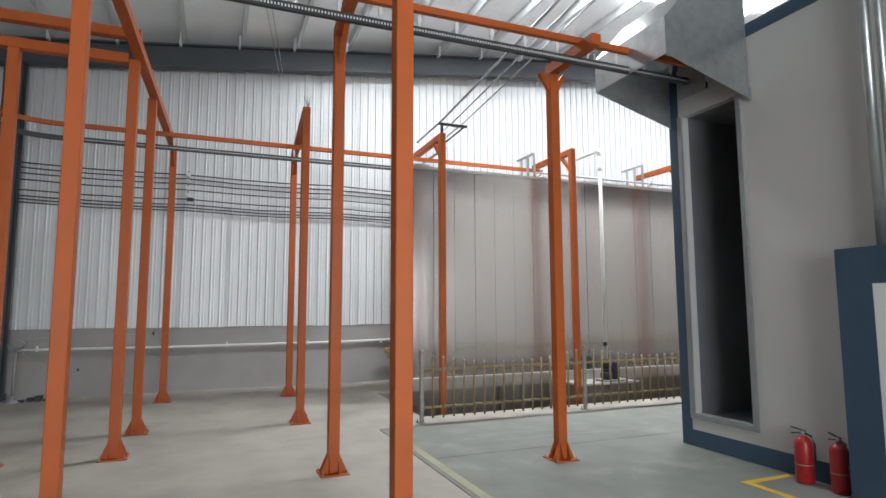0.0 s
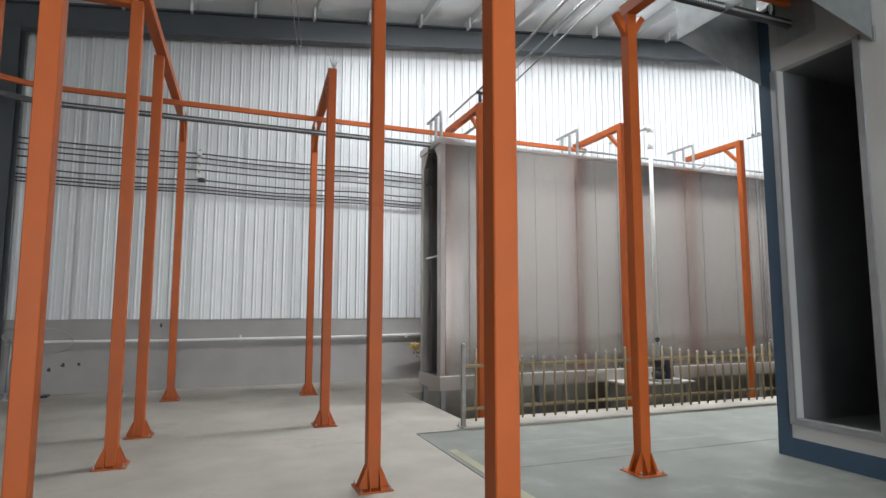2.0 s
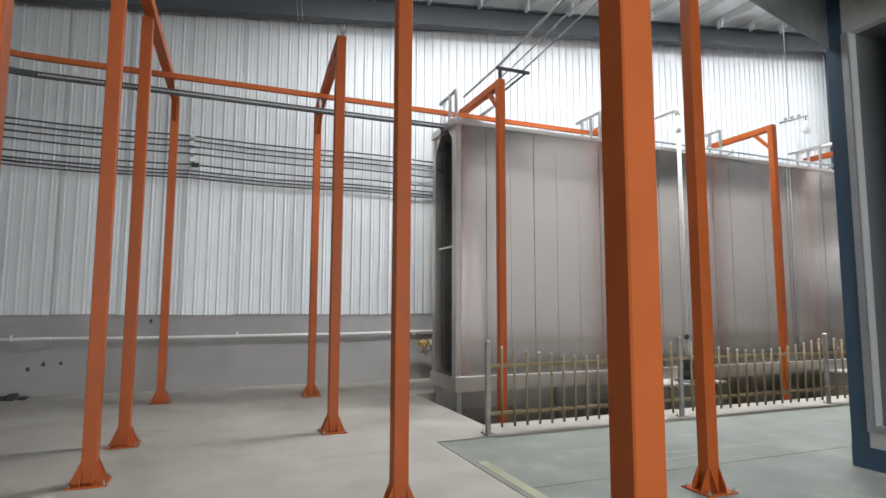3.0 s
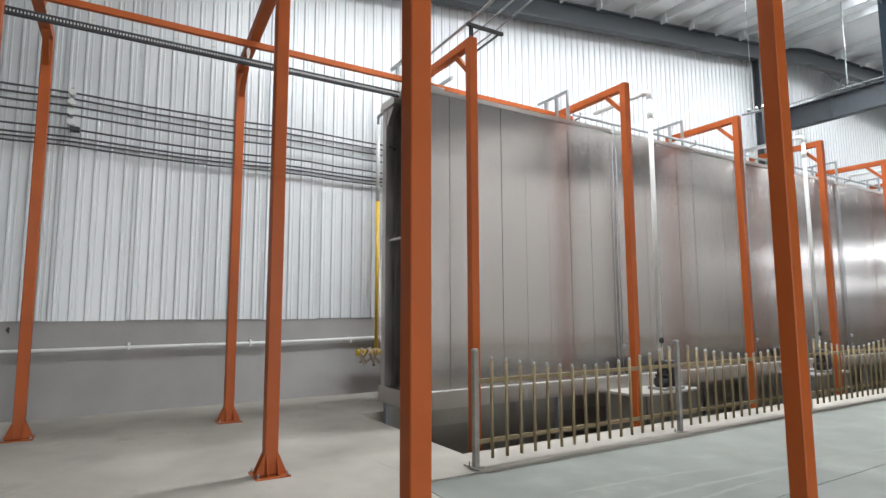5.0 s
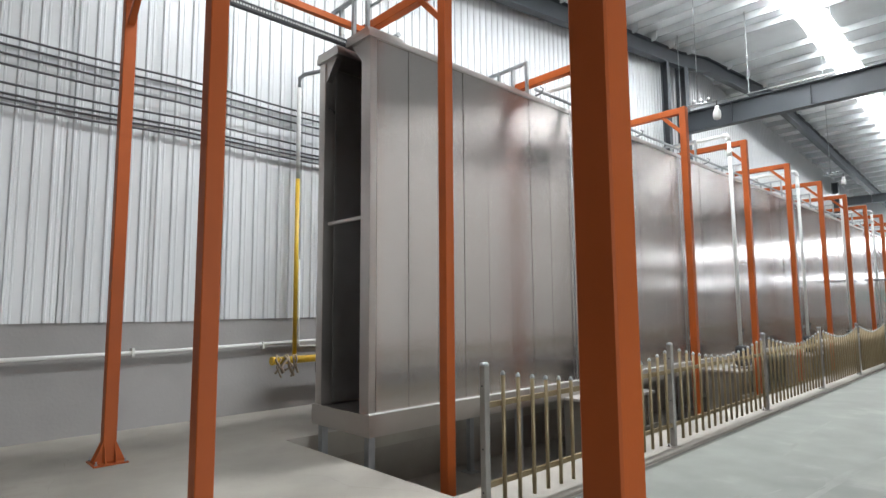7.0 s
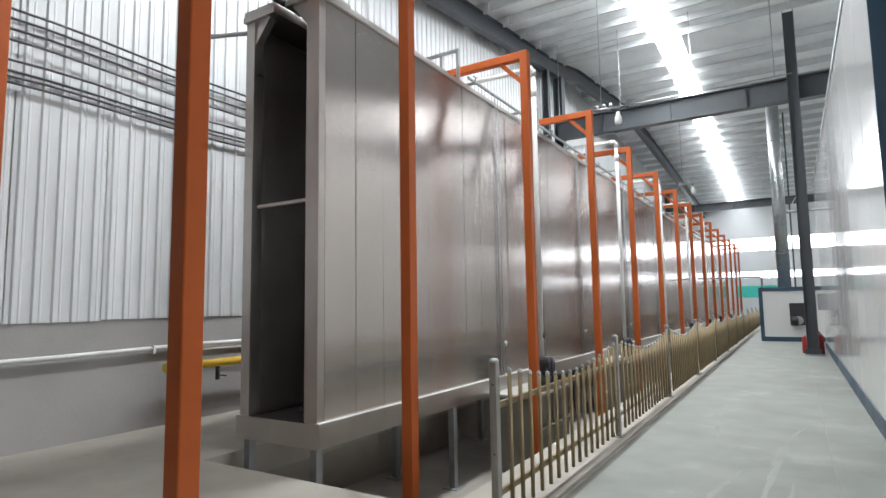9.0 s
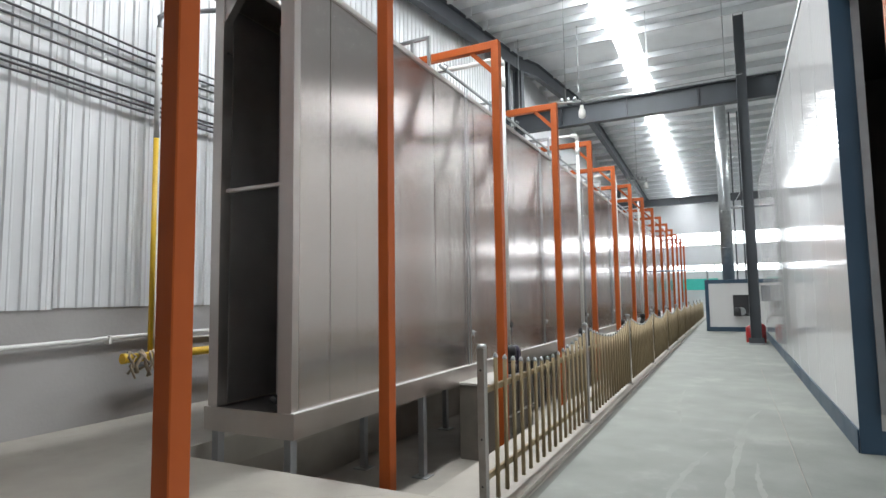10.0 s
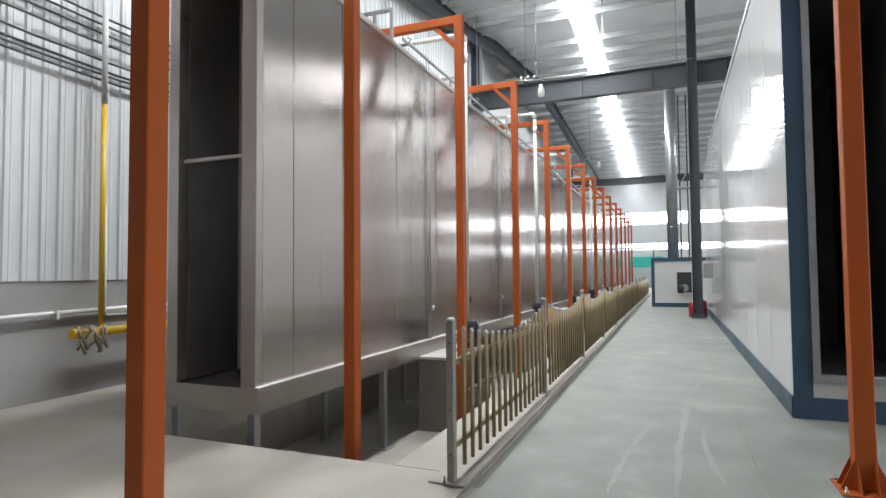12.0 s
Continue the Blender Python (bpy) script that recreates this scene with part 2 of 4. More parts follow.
structure("floor_edge", box(B(), FX0, X1, 8.71, 8.77, -0.3, -0.003), EDGE_BAND, "darker grey edge of the painted floor along the kerb", "floor")
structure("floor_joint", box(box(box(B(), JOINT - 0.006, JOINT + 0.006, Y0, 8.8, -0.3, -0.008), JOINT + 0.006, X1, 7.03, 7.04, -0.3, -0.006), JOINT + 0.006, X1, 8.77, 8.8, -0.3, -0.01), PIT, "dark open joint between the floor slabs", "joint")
structure("pavement_edge", box(B(), PIT_X, X1, 8.8, PIT_Y0, -0.3, 0.002), FLOOR_A, "pale concrete kerb strip under the fence", "kerb")
KERB = 0.015
structure("kerb", box(B(), FX0 - 0.03, X1, 8.802, 9.06, 0.0, KERB, 0.005), FLOOR_A, "low dusty concrete kerb that carries the fence", "kerb")
bm = box(B(), PIT_X - 0.2, X1, PIT_Y0 - 0.2, PIT_Y1 + 0.2, PIT_Z - 0.2, PIT_Z)
structure("pit_floor", bm, PIT, "darker concrete floor of the sunken pit", "floor")
bm = box(B(), PIT_X - 0.15, PIT_X, PIT_Y0, PIT_Y1, PIT_Z, -0.3)
box(bm, PIT_X - 0.15, X1, PIT_Y0 - 0.15, PIT_Y0, PIT_Z, -0.3)
box(bm, PIT_X - 0.15, X1, PIT_Y1, PIT_Y1 + 0.15, PIT_Z, -0.3)
structure("pit_wall", bm, PIT, "dark concrete sides of the sunken pit", "wall")
# worn yellow lines on the floor
structure("floor_line", box(B(), JOINT + 0.06, JOINT + 0.16, 4.6, 7.9, 0, 0.003), FADED, "worn yellow line beside the floor joint", "floor marking")
bm = box(B(), 4.95, 5.6, 5.0, 5.08, 0, 0.003)
box(bm, 4.95, 5.03, 3.9, 5.0, 0, 0.003)
structure("extinguisher_marking", bm, YELLOW, "yellow floor marking round the fire extinguishers", "floor marking")

structure("wall_north", box(B(), X0, X1, WALL_Y, WALL_Y + 0.24, -0.3, 1.33), PLASTER, "grey cement-rendered lower wall", "wall")
north_sheet = thing("wall_cladding", "white ribbed metal sheet cladding above the rendered wall", "wall cladding", kind="structure")
RIB, PER = 0.19, 5
prof = [(0, 0), (0.055, 0), (0.068, -0.028), (0.088, -0.028), (0.101, 0), (0.13, 0), (0.136, -0.006), (0.15, -0.006), (0.156, 0)]
x = X0
while x < X1:
    bm = B()
    pr = [(x + i * RIB + u, v) for i in range(PER) for u, v in prof] + [(x + PER * RIB + 0.012, 0)]
    lo, hi = [], []
    drop = random.uniform(-0.012, 0.012)
    for u, v in pr:
        lo.append(bm.verts.new((u, WALL_Y - 0.012 + v, 1.31 + drop)))
        hi.append(bm.verts.new((u, WALL_Y - 0.012 + v, rafter_z(u) + 0.5)))
    for i in range(len(pr) - 1):
        bm.faces.new((lo[i], lo[i + 1], hi[i + 1], hi[i]))
    part("cladding_sheet", bm, SHEET, north_sheet)
    x += RIB * PER
bm = box(B(), X0, X1, WALL_Y + 0.02, WALL_Y + 0.2, 1.33, 6.0)
structure("wall_north_backing", bm, PLASTER, "backing of the clad wall", "wall")
# Unseen west wall, set far out and grey to weaken light from that side.
for nm, a in (("wall_west", (X0 - 0.2, X0, Y0, WALL_Y, -0.3, 6.2)),):
    structure(nm, box(B(), *a), PLASTER, "unseen grey wall added to limit bounce from the west", "wall")
bm = box(B(), X0, -2.2, Y0 - 0.2, Y0, -0.3, 10.2)
box(bm, 3.8, X1, Y0 - 0.2, Y0, -0.3, 10.2)
box(bm, -2.2, 3.8, Y0 - 0.2, Y0, 4.5, 10.2)
structure("wall_south", bm, SHEET, "pale sheet wall with a wide open gate", "wall")
structure("ground", box(B(), -30, 70, -60, Y0 - 0.2, -0.4, -0.02), FLOOR_A, "concrete yard outside the gate", "ground")
bm = box(B(), X1, X1 + 0.2, Y0, WALL_Y, -0.3, 3.0)
box(bm, X1, X1 + 0.2, Y0, WALL_Y, 3.45, 4.95)
box(bm, X1, X1 + 0.2, Y0, WALL_Y, 5.85, 8.7)
for yy in (-4, 0, 4, 6.2, 8.4, 10.6, 13.0):
    box(bm, X1, X1 + 0.2, yy, yy + 0.12, 3.0, 3.45)
    box(bm, X1, X1 + 0.2, yy, yy + 0.12, 4.95, 5.85)
structure("wall_east", bm, SHEET, "pale end wall with two long bands of windows", "wall")
tagged(part("backdrop", box(B(), X1 + 0.4, X1 + 0.45, Y0, WALL_Y, 2.8, 6.1), GLOW), "bright daylight outside the end windows", "backdrop", kind="structure")

# roof in two slopes, with strips of roof lights let into it
bm, bs = B(), B()
ys = [Y0 - 0.2]
for sy, sw in sorted(STRIPS):
    ys += [sy - sw / 2, sy + sw / 2]
ys.append(WALL_Y + 0.3)
for xa, xb in ((X0 - 0.2, STRIP_X), (STRIP_X, RIDGE), (RIDGE, X1 + 0.3)):
    for i in range(len(ys) - 1):
        tgt = bs if i % 2 and (xa >= RIDGE or xa > 0 and ys[i] > 5) else bm
        vs = [tgt.verts.new((u, v, rafter_z(u) + 0.62 + w)) for w in (0, 0.1) for u, v in ((xa, ys[i]), (xb, ys[i]), (xb, ys[i + 1]), (xa, ys[i + 1]))]
        for q in ((0, 3, 2, 1), (4, 5, 6, 7), (0, 1, 5, 4), (1, 2, 6, 5), (2, 3, 7, 6), (3, 0, 4, 7)):
            tgt.faces.new([vs[k] for k in q])
structure("ceiling", bm, ROOF, "pale insulated underside of the metal roof", "ceiling")
structure("skylight", bs, SKYLIGHT, "long translucent roof-light strips glowing with daylight", "skylight")
purlins = thing("roof_purlins", "grey steel purlins under the roof", "purlins", kind="structure")
pm = mesh_of("purlin", box(B(), -0.035, 0.035, Y0, WALL_Y - 0.05, 0.40, 0.61), PURLIN)
for i in range(50):
    px = -11.08 + 1.16 * i
    if px < X1 and abs(px - RIDGE) > 0.2:
        piece("purlin", pm, purlins, px, 0, rafter_z(px))


cleats = thing("purlin_cleats", "pale steel cleats that hold the purlins to the rafter", "cleat", kind="structure")
cm = mesh_of("cleat", box(B(), -0.09, -0.04, 13.34, 13.5, 0.30, 0.56, 0.006), PURLIN)
for i in range(50):
    px = -11.08 + 1.16 * i
    if px < X1 and abs(px - RIDGE) > 0.2:
        piece("cleat", cm, cleats, px, -1.02 * min(1, max(0, (px - 17.6) / 5.9)), rafter_z(px))


def i_beam_x(bm, xa, xb, y, yb, h=0.5, w=0.22):
    """A rafter that follows the roof from xa to xb."""
    for dz0, dz1, hw in ((0, 0.03, w / 2), (0.03, h - 0.03, 0.012), (h - 0.03, h, w / 2)):
        vs = [bm.verts.new((u, v, rafter_z(u) + dz - 0.1)) for dz in (dz0, dz1) for u, v in ((xa, y - hw), (xb, yb - hw), (xb, yb + hw), (xa, y + hw))]
        for q in ((0, 3, 2, 1), (4, 5, 6, 7), (0, 1, 5, 4), (1, 2, 6, 5), (2, 3, 7, 6), (3, 0, 4, 7)):
            bm.faces.new([vs[k] for k in q])


for ry, re in ((13.62, 12.6), (-2.0, -2.0)):
    bm = B()
    ym = ry + (re - ry) * 0.25
    i_beam_x(bm, X0, 17.6, ry, ry)
    i_beam_x(bm, 17.6, RIDGE, ry, ym)
    i_beam_x(bm, RIDGE, 23.5, ym, re)
    i_beam_x(bm, 23.5, X1, re, re)
    structure("rafter_beam", bm, DARKBLUE, "dark blue-grey steel rafter along the roof slope", "beam")


def h_column(x, y, top, label, w=0.3, base=True):
    col = thing("steel_column", label, "column", x, y)
    bm = box(B(), -w / 2, w / 2, -w / 2, -w / 2 + 0.016, 0.0, top)
    box(bm, -w / 2, w / 2, w / 2 - 0.016, w / 2, 0.0, top)
    box(bm, -0.006, 0.006, -w / 2 + 0.016, w / 2 - 0.016, 0.0, top)
    part("shaft", bm, DARKBLUE, col)
    if base:
        part("base_plate", box(B(), -w * 0.8, w * 0.8, -w * 0.75, w * 0.75, 0.0, 0.03, 0.004), GREY, col)
        for sx in (-1, 1):
            part("stiffener", box(B(), sx * w * 0.5 - 0.01, sx * w * 0.5 + 0.01, -w * 0.7, w * 0.7, 0.03, 0.16), DARKBLUE, col)
    return col


h_column(-3.55, 13.6, rafter_z(-3.55), "dark steel column against the clad wall")
h_column(17.75, 13.6, rafter_z(17.75) - 0.1, "dark steel column against the clad wall, above the tunnel")
h_column(16.6, 13.62, rafter_z(16.6) - 0.1, "slim dark steel column against the clad wall", 0.2)
h_column(17.15, 6.9, rafter_z(17.0) + 0.1, "dark blue-grey steel column on a bolted base in the aisle", 0.26)
h_column(37.0, 13.6, rafter_z(37) - 0.1, "dark steel column against the clad wall")


def cross_beam(x, z0, z1):
    bm = box(B(), x - 0.13, x + 0.13, Y0, 13.5, z0, z0 + 0.025)
    box(bm, x - 0.13, x + 0.13, Y0, 13.5, z1 - 0.025, z1)
    box(bm, x - 0.008, x + 0.008, Y0, 13.5, z0 + 0.025, z1 - 0.025)
    for yy in range(-6, 14, 2):
        box(bm, x - 0.12, x + 0.12, yy, yy + 0.012, z0 + 0.025, z1 - 0.025)
    structure("cross_beam", bm, DARKBLUE, "blue-grey steel beam across the aisle", "beam")


cross_beam(17.35, 6.75, 7.4)
cross_beam(37.0, 6.8, 7.25)


# ---- orange conveyor frames ----
PW = 0.115
POST_H, BEAM0, BEAM1 = 4.85, 4.73, 4.85


def post_parts(host, x, y, top, base=True, z0=0.0):
    part("post", box(B(), x - PW / 2, x + PW / 2, y - PW / 2, y + PW / 2, z0 + 0.014, top, 0.006), ORANGE, host)
    if not base:
        return
    plate = part("base_plate", box(B(), x - 0.15, x + 0.15, y - 0.15, y + 0.15, z0, z0 + 0.014, 0.003), ORANGE, host, "dusty orange base plate")
    for dx, dy in ((1, 0), (-1, 0), (0, 1), (0, -1)):
        for off in (-0.045, 0.045):
            bm = B()
            e = PW / 2
            pr = [(e, 0.014), (0.135, 0.014), (0.13, 0.035), (e, 0.2)]
            vs = []
            for s in (-0.004, 0.004):
                for d, z in pr:
                    vs.append(bm.verts.new((x + dx * d + dy * (off + s), y + dy * d + dx * (off + s), z0 + z)))
            for q in ((0, 1, 2, 3), (7, 6, 5, 4), (0, 4, 5, 1), (1, 5, 6, 2), (2, 6, 7, 3), (3, 7, 4, 0)):
                bm.faces.new([vs[k] for k in q])
            part("gusset", bm, ORANGE, host)
    for sx in (-1, 1):
        for sy in (-1, 1):
            part("anchor_bolt", lathe(B(), x + sx * 0.125, y + sy * 0.125, [(0.014, z0 + 0.014), (0.014, z0 + 0.026), (0.007, z0 + 0.026), (0.007, z0 + 0.05)], 6), GREY, plate, "grey anchor bolt")


def portal(label, posts, beam=True, top=POST_H):
    host = thing("portal_frame", label, "portal frame", group="orange portal frames")
    for x, y in posts:
        post_parts(host, x, y, BEAM0 if beam else top)
    if beam:
        (xa, ya), (xb, yb) = posts[0], posts[-1]
        part("beam", bar(B(), (xa, ya - PW / 2, (BEAM0 + BEAM1) / 2), (xb, yb + PW / 2, (BEAM0 + BEAM1) / 2), PW, BEAM1 - BEAM0), ORANGE, host)
        for (x, y), s in ((posts[0], 1), (posts[-1], -1)):
            part("brace", bar(B(), (x, y + s * 0.05, BEAM0 - 0.32), (x, y + s * 0.36, BEAM0 - 0.01), 0.06, 0.06), ORANGE, host)
    return host


portal("orange-painted steel portal frame over the conveyor rail", [(1.375, 9.7), (1.545, 12.48)])
portal("orange-painted steel portal frame near the walkway", [(1.2, 4.2), (1.33, 6.92)])
left = portal("long orange-painted steel frame with four posts in a row", [(-0.9, 5.72), (-0.88, 8.46), (-0.805, 9.82), (-0.69, 12.63)])
part("upper_post", box(B(), -0.94, -0.82, 8.40, 8.52, BEAM1, 5.12, 0.006), ORANGE, left)
part("cross_rail", box(B(), -3.4, -0.94, 8.40, 8.52, 4.68, 4.8, 0.006), ORANGE, left)
part("cross_rail", box(B(), -3.4, -0.94, 8.40, 8.52, 5.0, 5.12, 0.006), ORANGE, left)
post_parts(left, -2.1, 8.46, 4.68)
cpost = portal("single orange steel post that carries the conveyor rail", [(3.82, 6.47)], beam=False, top=4.5)
part("arm", bar(B(), (3.82, 6.53, 4.56), (3.82, 5.6, 4.56), PW, 0.12), ORANGE, cpost)
for s in (-1, 1):
    part("brace", bar(B(), (3.82, 6.47, 4.25), (3.82 + s * 0.16, 6.47, 4.5), 0.06, 0.06), ORANGE, cpost)

# overhead conveyor: orange rail, hangers and the dark perforated chain track below
RAIL_Y, RET_Y, RZ, RX, RR = 11.33, 5.9, 4.65, -2.2, 1.1


def rail_path():
    pts = [(6.7, RAIL_Y), (RX, RAIL_Y)]
    for k in range(1, 9):
        a = radians(90 + k * 90 / 8)
        pts.append((RX + RR * math.cos(a), RAIL_Y - RR + RR * math.sin(a)))
    pts.append((RX - RR, RET_Y + RR))
    for k in range(1, 9):
        a = radians(180 + k * 90 / 8)
        pts.append((RX + RR * math.cos(a), RET_Y + RR + RR * math.sin(a)))
    pts.append((6.4, RET_Y))
    return pts


def sweep(bm, pts, z, w, h):
    rows = []
    for i, (x, y) in enumerate(pts):
        a = Vector(pts[min(i + 1, len(pts) - 1)]) - Vector(pts[max(i - 1, 0)])
        s = Vector((-a.y, a.x)).normalized() * w / 2
        rows.append([bm.verts.new((x + k * s.x, y + k * s.y, z + m * h / 2)) for k, m in ((-1, -1), (1, -1), (1, 1), (-1, 1))])
    for A, C in zip(rows, rows[1:]):
        for k in range(4):
            bm.faces.new((A[k], A[(k + 1) % 4], C[(k + 1) % 4], C[k]))
    bm.faces.new(rows[0]), bm.faces.new(rows[-1][::-1])
    return bm


conveyor = thing("overhead_conveyor", "overhead conveyor with an orange rail and a dark perforated chain track", "conveyor")
path = rail_path()
part("rail", sweep(B(), path, RZ + 0.01, 0.06, 0.07), ORANGE, conveyor)
part("chain_track", sweep(B(), path, RZ - 0.22, 0.05, 0.075), TRACK, conveyor, "dark grey perforated chain track")
hm = mesh_of("hanger", box(box(B(), -0.012, 0.012, -0.004, 0.004, -0.18, -0.045), -0.02, 0.02, -0.012, 0.012, -0.13, -0.07), WHITE)
slot = mesh_of("slot", box(B(), -0.012, 0.012, -0.003, 0.003, -0.012, 0.012), BLACK)
dist = 0.0
for (xa, ya), (xb, yb) in zip(path, path[1:]):
    if xa > 5 and xb < 5:
        xa, xb = 3.4, xb
    seg = math.hypot(xb - xa, yb - ya)
    s = (0.4 - dist) % 0.4
    while s < seg:
        u = s / seg
        piece("hanger", hm, conveyor, xa + u * (xb - xa), ya + u * (yb - ya), RZ)
        s += 0.4
    dist = (dist + seg) % 0.4
bm = B()
for k in range(190):
    box(bm, RX + 0.03 * k, RX + 0.03 * k + 0.014, RAIL_Y - 0.029, RAIL_Y - 0.025, RZ - 0.234, RZ - 0.211)
for k in range(255):
    box(bm, RX + 0.03 * k, RX + 0.03 * k + 0.014, RET_Y - 0.029, RET_Y - 0.025, RZ - 0.234, RZ - 0.211)
tagged(part("chain_slot", bm, WHITE, conveyor), kind="stuff")

# ---- the stainless spray tunnel ----
TX0, TX1, TY0, TY1, TZ0, TZ1, SK = 3.44, 42.0, 10.85, 11.86, 0.40, 4.40, 0.19
tunnel = thing("spray_tunnel", "long brushed stainless steel spray tunnel on legs over a pit", "tunnel", TX0, TY0, 0)
L, W = TX1 - TX0, TY1 - TY0
PANW = 0.435
BOW = 0.0003
face = [(0.001, 0.008)] + [(0.003 + (PANW - 0.006) * k / 10, BOW * (2 * k / 10 - 1) ** 2) for k in range(11)] + [(PANW - 0.001, 0.008)]
pm = mesh_of("wall_panel", pressed_sheet(PANW, 0.03, TZ0, TZ1 - 0.06, face), STEEL)
n = int((L - 0.09) / PANW)
rng = random.Random(21)
for i in range(n):
    pan = piece("wall_panel", pm, tunnel, 0.09 + i * PANW, 0, 0)
    pan.rotation_euler = (radians(rng.uniform(-0.08, 0.08)), 0, radians(rng.uniform(-0.12, 0.12)))
part("corner_panel", box(B(), 0, 0.088, -0.002, 0.16, TZ0, TZ1 - 0.06, 0.004), STEEL_T, tunnel)
part("end_jamb", box(B(), 0, 0.12, W - 0.12, W, TZ0, TZ1 - 0.06, 0.004), STEEL_T, tunnel)
part("back_wall", box(B(), 0.12, L, W - 0.03, W, TZ0, TZ1 - 0.06), STEEL_T, tunnel)
bm = box(B(), -0.02, L, -0.045, 0.0, SK, TZ0 + 0.004)
box(bm, -0.02, L, W, W + 0.025, SK, TZ0 + 0.004)
box(bm, -0.02, 0.005, 0, W, SK, TZ0 + 0.004)
part("skirt", bm, STEEL_T, tunnel)
# White strip stands in for the skylight's highlight on the skirt ledge.
part("ledge_highlight", box(B(), -0.02, L, -0.046, -0.003, TZ0 + 0.005, TZ0 + 0.014), WHITE, tunnel, "pale strip painted as the highlight on the skirt ledge")
part("tray", box(B(), 0.005, L, 0, W, SK + 0.02, TZ0 - 0.03), STEEL_T, tunnel)
part("lining", box(box(B(), 0.2, L, 0.031, 0.04, TZ0, TZ1 - 0.08), 0.2, L, W - 0.04, W - 0.031, TZ0, TZ1 - 0.08), SHADE_IN, tunnel, "steel inner lining with interior shade in its colour")
bm = box(B(), -0.03, L, -0.02, W * 0.5 - 0.08, TZ1 - 0.06, TZ1)
box(bm, -0.03, L, W * 0.5 + 0.08, W + 0.02, TZ1 - 0.06, TZ1)
part("roof", bm, STEEL_T, tunnel)
for s, ya, yb in ((0, 0.0, W * 0.5 - 0.1), (1, W * 0.5 + 0.1, W)):
    part("roof_collar", box(B(), -0.03, 0.45, ya, yb, TZ1, TZ1 + 0.05, 0.004), STEEL_T, tunnel)
for s, y0c in ((1, 0.16), (-1, W - 0.12)):
    bm = B()
    vs = [bm.verts.new((xx, yy, zz)) for xx in (0.02, 0.1) for yy, zz in ((y0c, TZ1 - 0.3), (y0c, TZ1 - 0.06), (y0c + s * 0.2, TZ1 - 0.06))]
    for q in ((0, 1, 2), (5, 4, 3), (0, 3, 4, 1), (1, 4, 5, 2), (2, 5, 3, 0)):
        bm.faces.new([vs[k] for k in q])
    part("gusset_plate", bm, STEEL_T, tunnel)
part("cross_bar", box(B(), 0.06, 0.1, 0.16, W - 0.12, 2.41, 2.445, 0.005), STEEL_T, tunnel)
part("spray_riser", tube(B(), [(0.9, 0.16, TZ0), (0.9, 0.16, 4.2)], 0.03), GREY, tunnel)
part("spray_riser", tube(B(), [(0.9, W - 0.2, TZ0), (0.9, W - 0.2, 4.2)], 0.03), GREY, tunnel)
part("inner_frame", box(box(B(), 0.5, 0.56, 0.32, 0.38, TZ0, 2.36), 0.5, 0.56, 0.6, 0.64, TZ0, 4.2), GREY, tunnel)
part("floor_hose", tube(B(), [(0.15, 0.3, 0.46), (0.3, 0.5, 0.45), (0.7, 0.62, 0.45)], 0.025), BLACK, tunnel)
for k in range(16):
    for yy in (0.03, W - 0.11):
        part("leg", box(B(), 0.03 + k * 2.36, 0.11 + k * 2.36, yy, yy + 0.08, PIT_Z + 0.012, SK + 0.02, 0.004), GREY, tunnel)
        part("foot", box(B(), -0.03 + k * 2.36, 0.17 + k * 2.36, yy - 0.06, yy + 0.14, PIT_Z, PIT_Z + 0.012), GREY, tunnel)


# ---- orange hanger frames along the tunnel ----
def hanger_frame(x):
    host = thing("conveyor_hanger_frame", "orange steel bracket frame that holds the rail over the tunnel", "conveyor frame", x, 10.15, PIT_Z, group="orange hanger frames")
    z = -PIT_Z
    part("post", box(B(), -0.055, 0.055, -0.055, 0.055, 0.012, z + 4.85, 0.006), ORANGE, host)
    part("base_plate", box(B(), -0.13, 0.13, -0.13, 0.13, 0, 0.012), ORANGE, host)
    part("beam", box(B(), -0.05, 0.05, 0.055, 1.45, z + 4.74, z + 4.85, 0.006), ORANGE, host)
    part("brace", bar(B(), (0, 0.04, z + 4.42), (0, 0.36, z + 4.75), 0.06, 0.06), ORANGE, host)
    bm = B()
    for yy in (0.82, 1.08, 1.34):
        box(bm, -0.38, -0.34, yy, yy + 0.04, z + 4.40, z + 4.92)
    box(bm, -0.38, -0.34, 0.82, 1.55, z + 4.92, z + 4.96)
    part("guard_rail", bm, GALV, host, "grey galvanised guard rail")
    return host


h0 = hanger_frame(3.86)
for k in range(1, 14):
    copy_thing(h0, pose(3.78 + 2.87 * k, 10.15, PIT_Z))


# ---- tanks, pumps and white risers beside the tunnel ----
def tank(x):
    host = thing("process_tank", "dusty steel process tank set in the pit beside the tunnel", "tank", x, 10.21, PIT_Z, group="process tanks")
    z = -PIT_Z
    part("body", box(B(), 0, 1.4, 0.03, 0.62, 0.0, z + 0.18, 0.01), TANK, host)
    part("lid", box(B(), -0.03, 1.43, 0.0, 0.62, z + 0.18, z + 0.22, 0.006), LID, host, "pale dusty tank lid")
    part("ledge", box(B(), -0.05, 1.45, -0.03, 0.03, 0.5, 0.56, 0.004), TANK, host)
    for k in range(3):
        part("stiffener", box(B(), 0.2 + 0.5 * k, 0.25 + 0.5 * k, 0.0, 0.03, 0.56, z + 0.17), TANK, host)
    part("lid_handle", tube(B(), [(1.1, 0.15, z + 0.22), (1.1, 0.15, z + 0.28), (1.25, 0.15, z + 0.28), (1.25, 0.15, z + 0.22)], 0.008, 6), GREY, host)
    return host


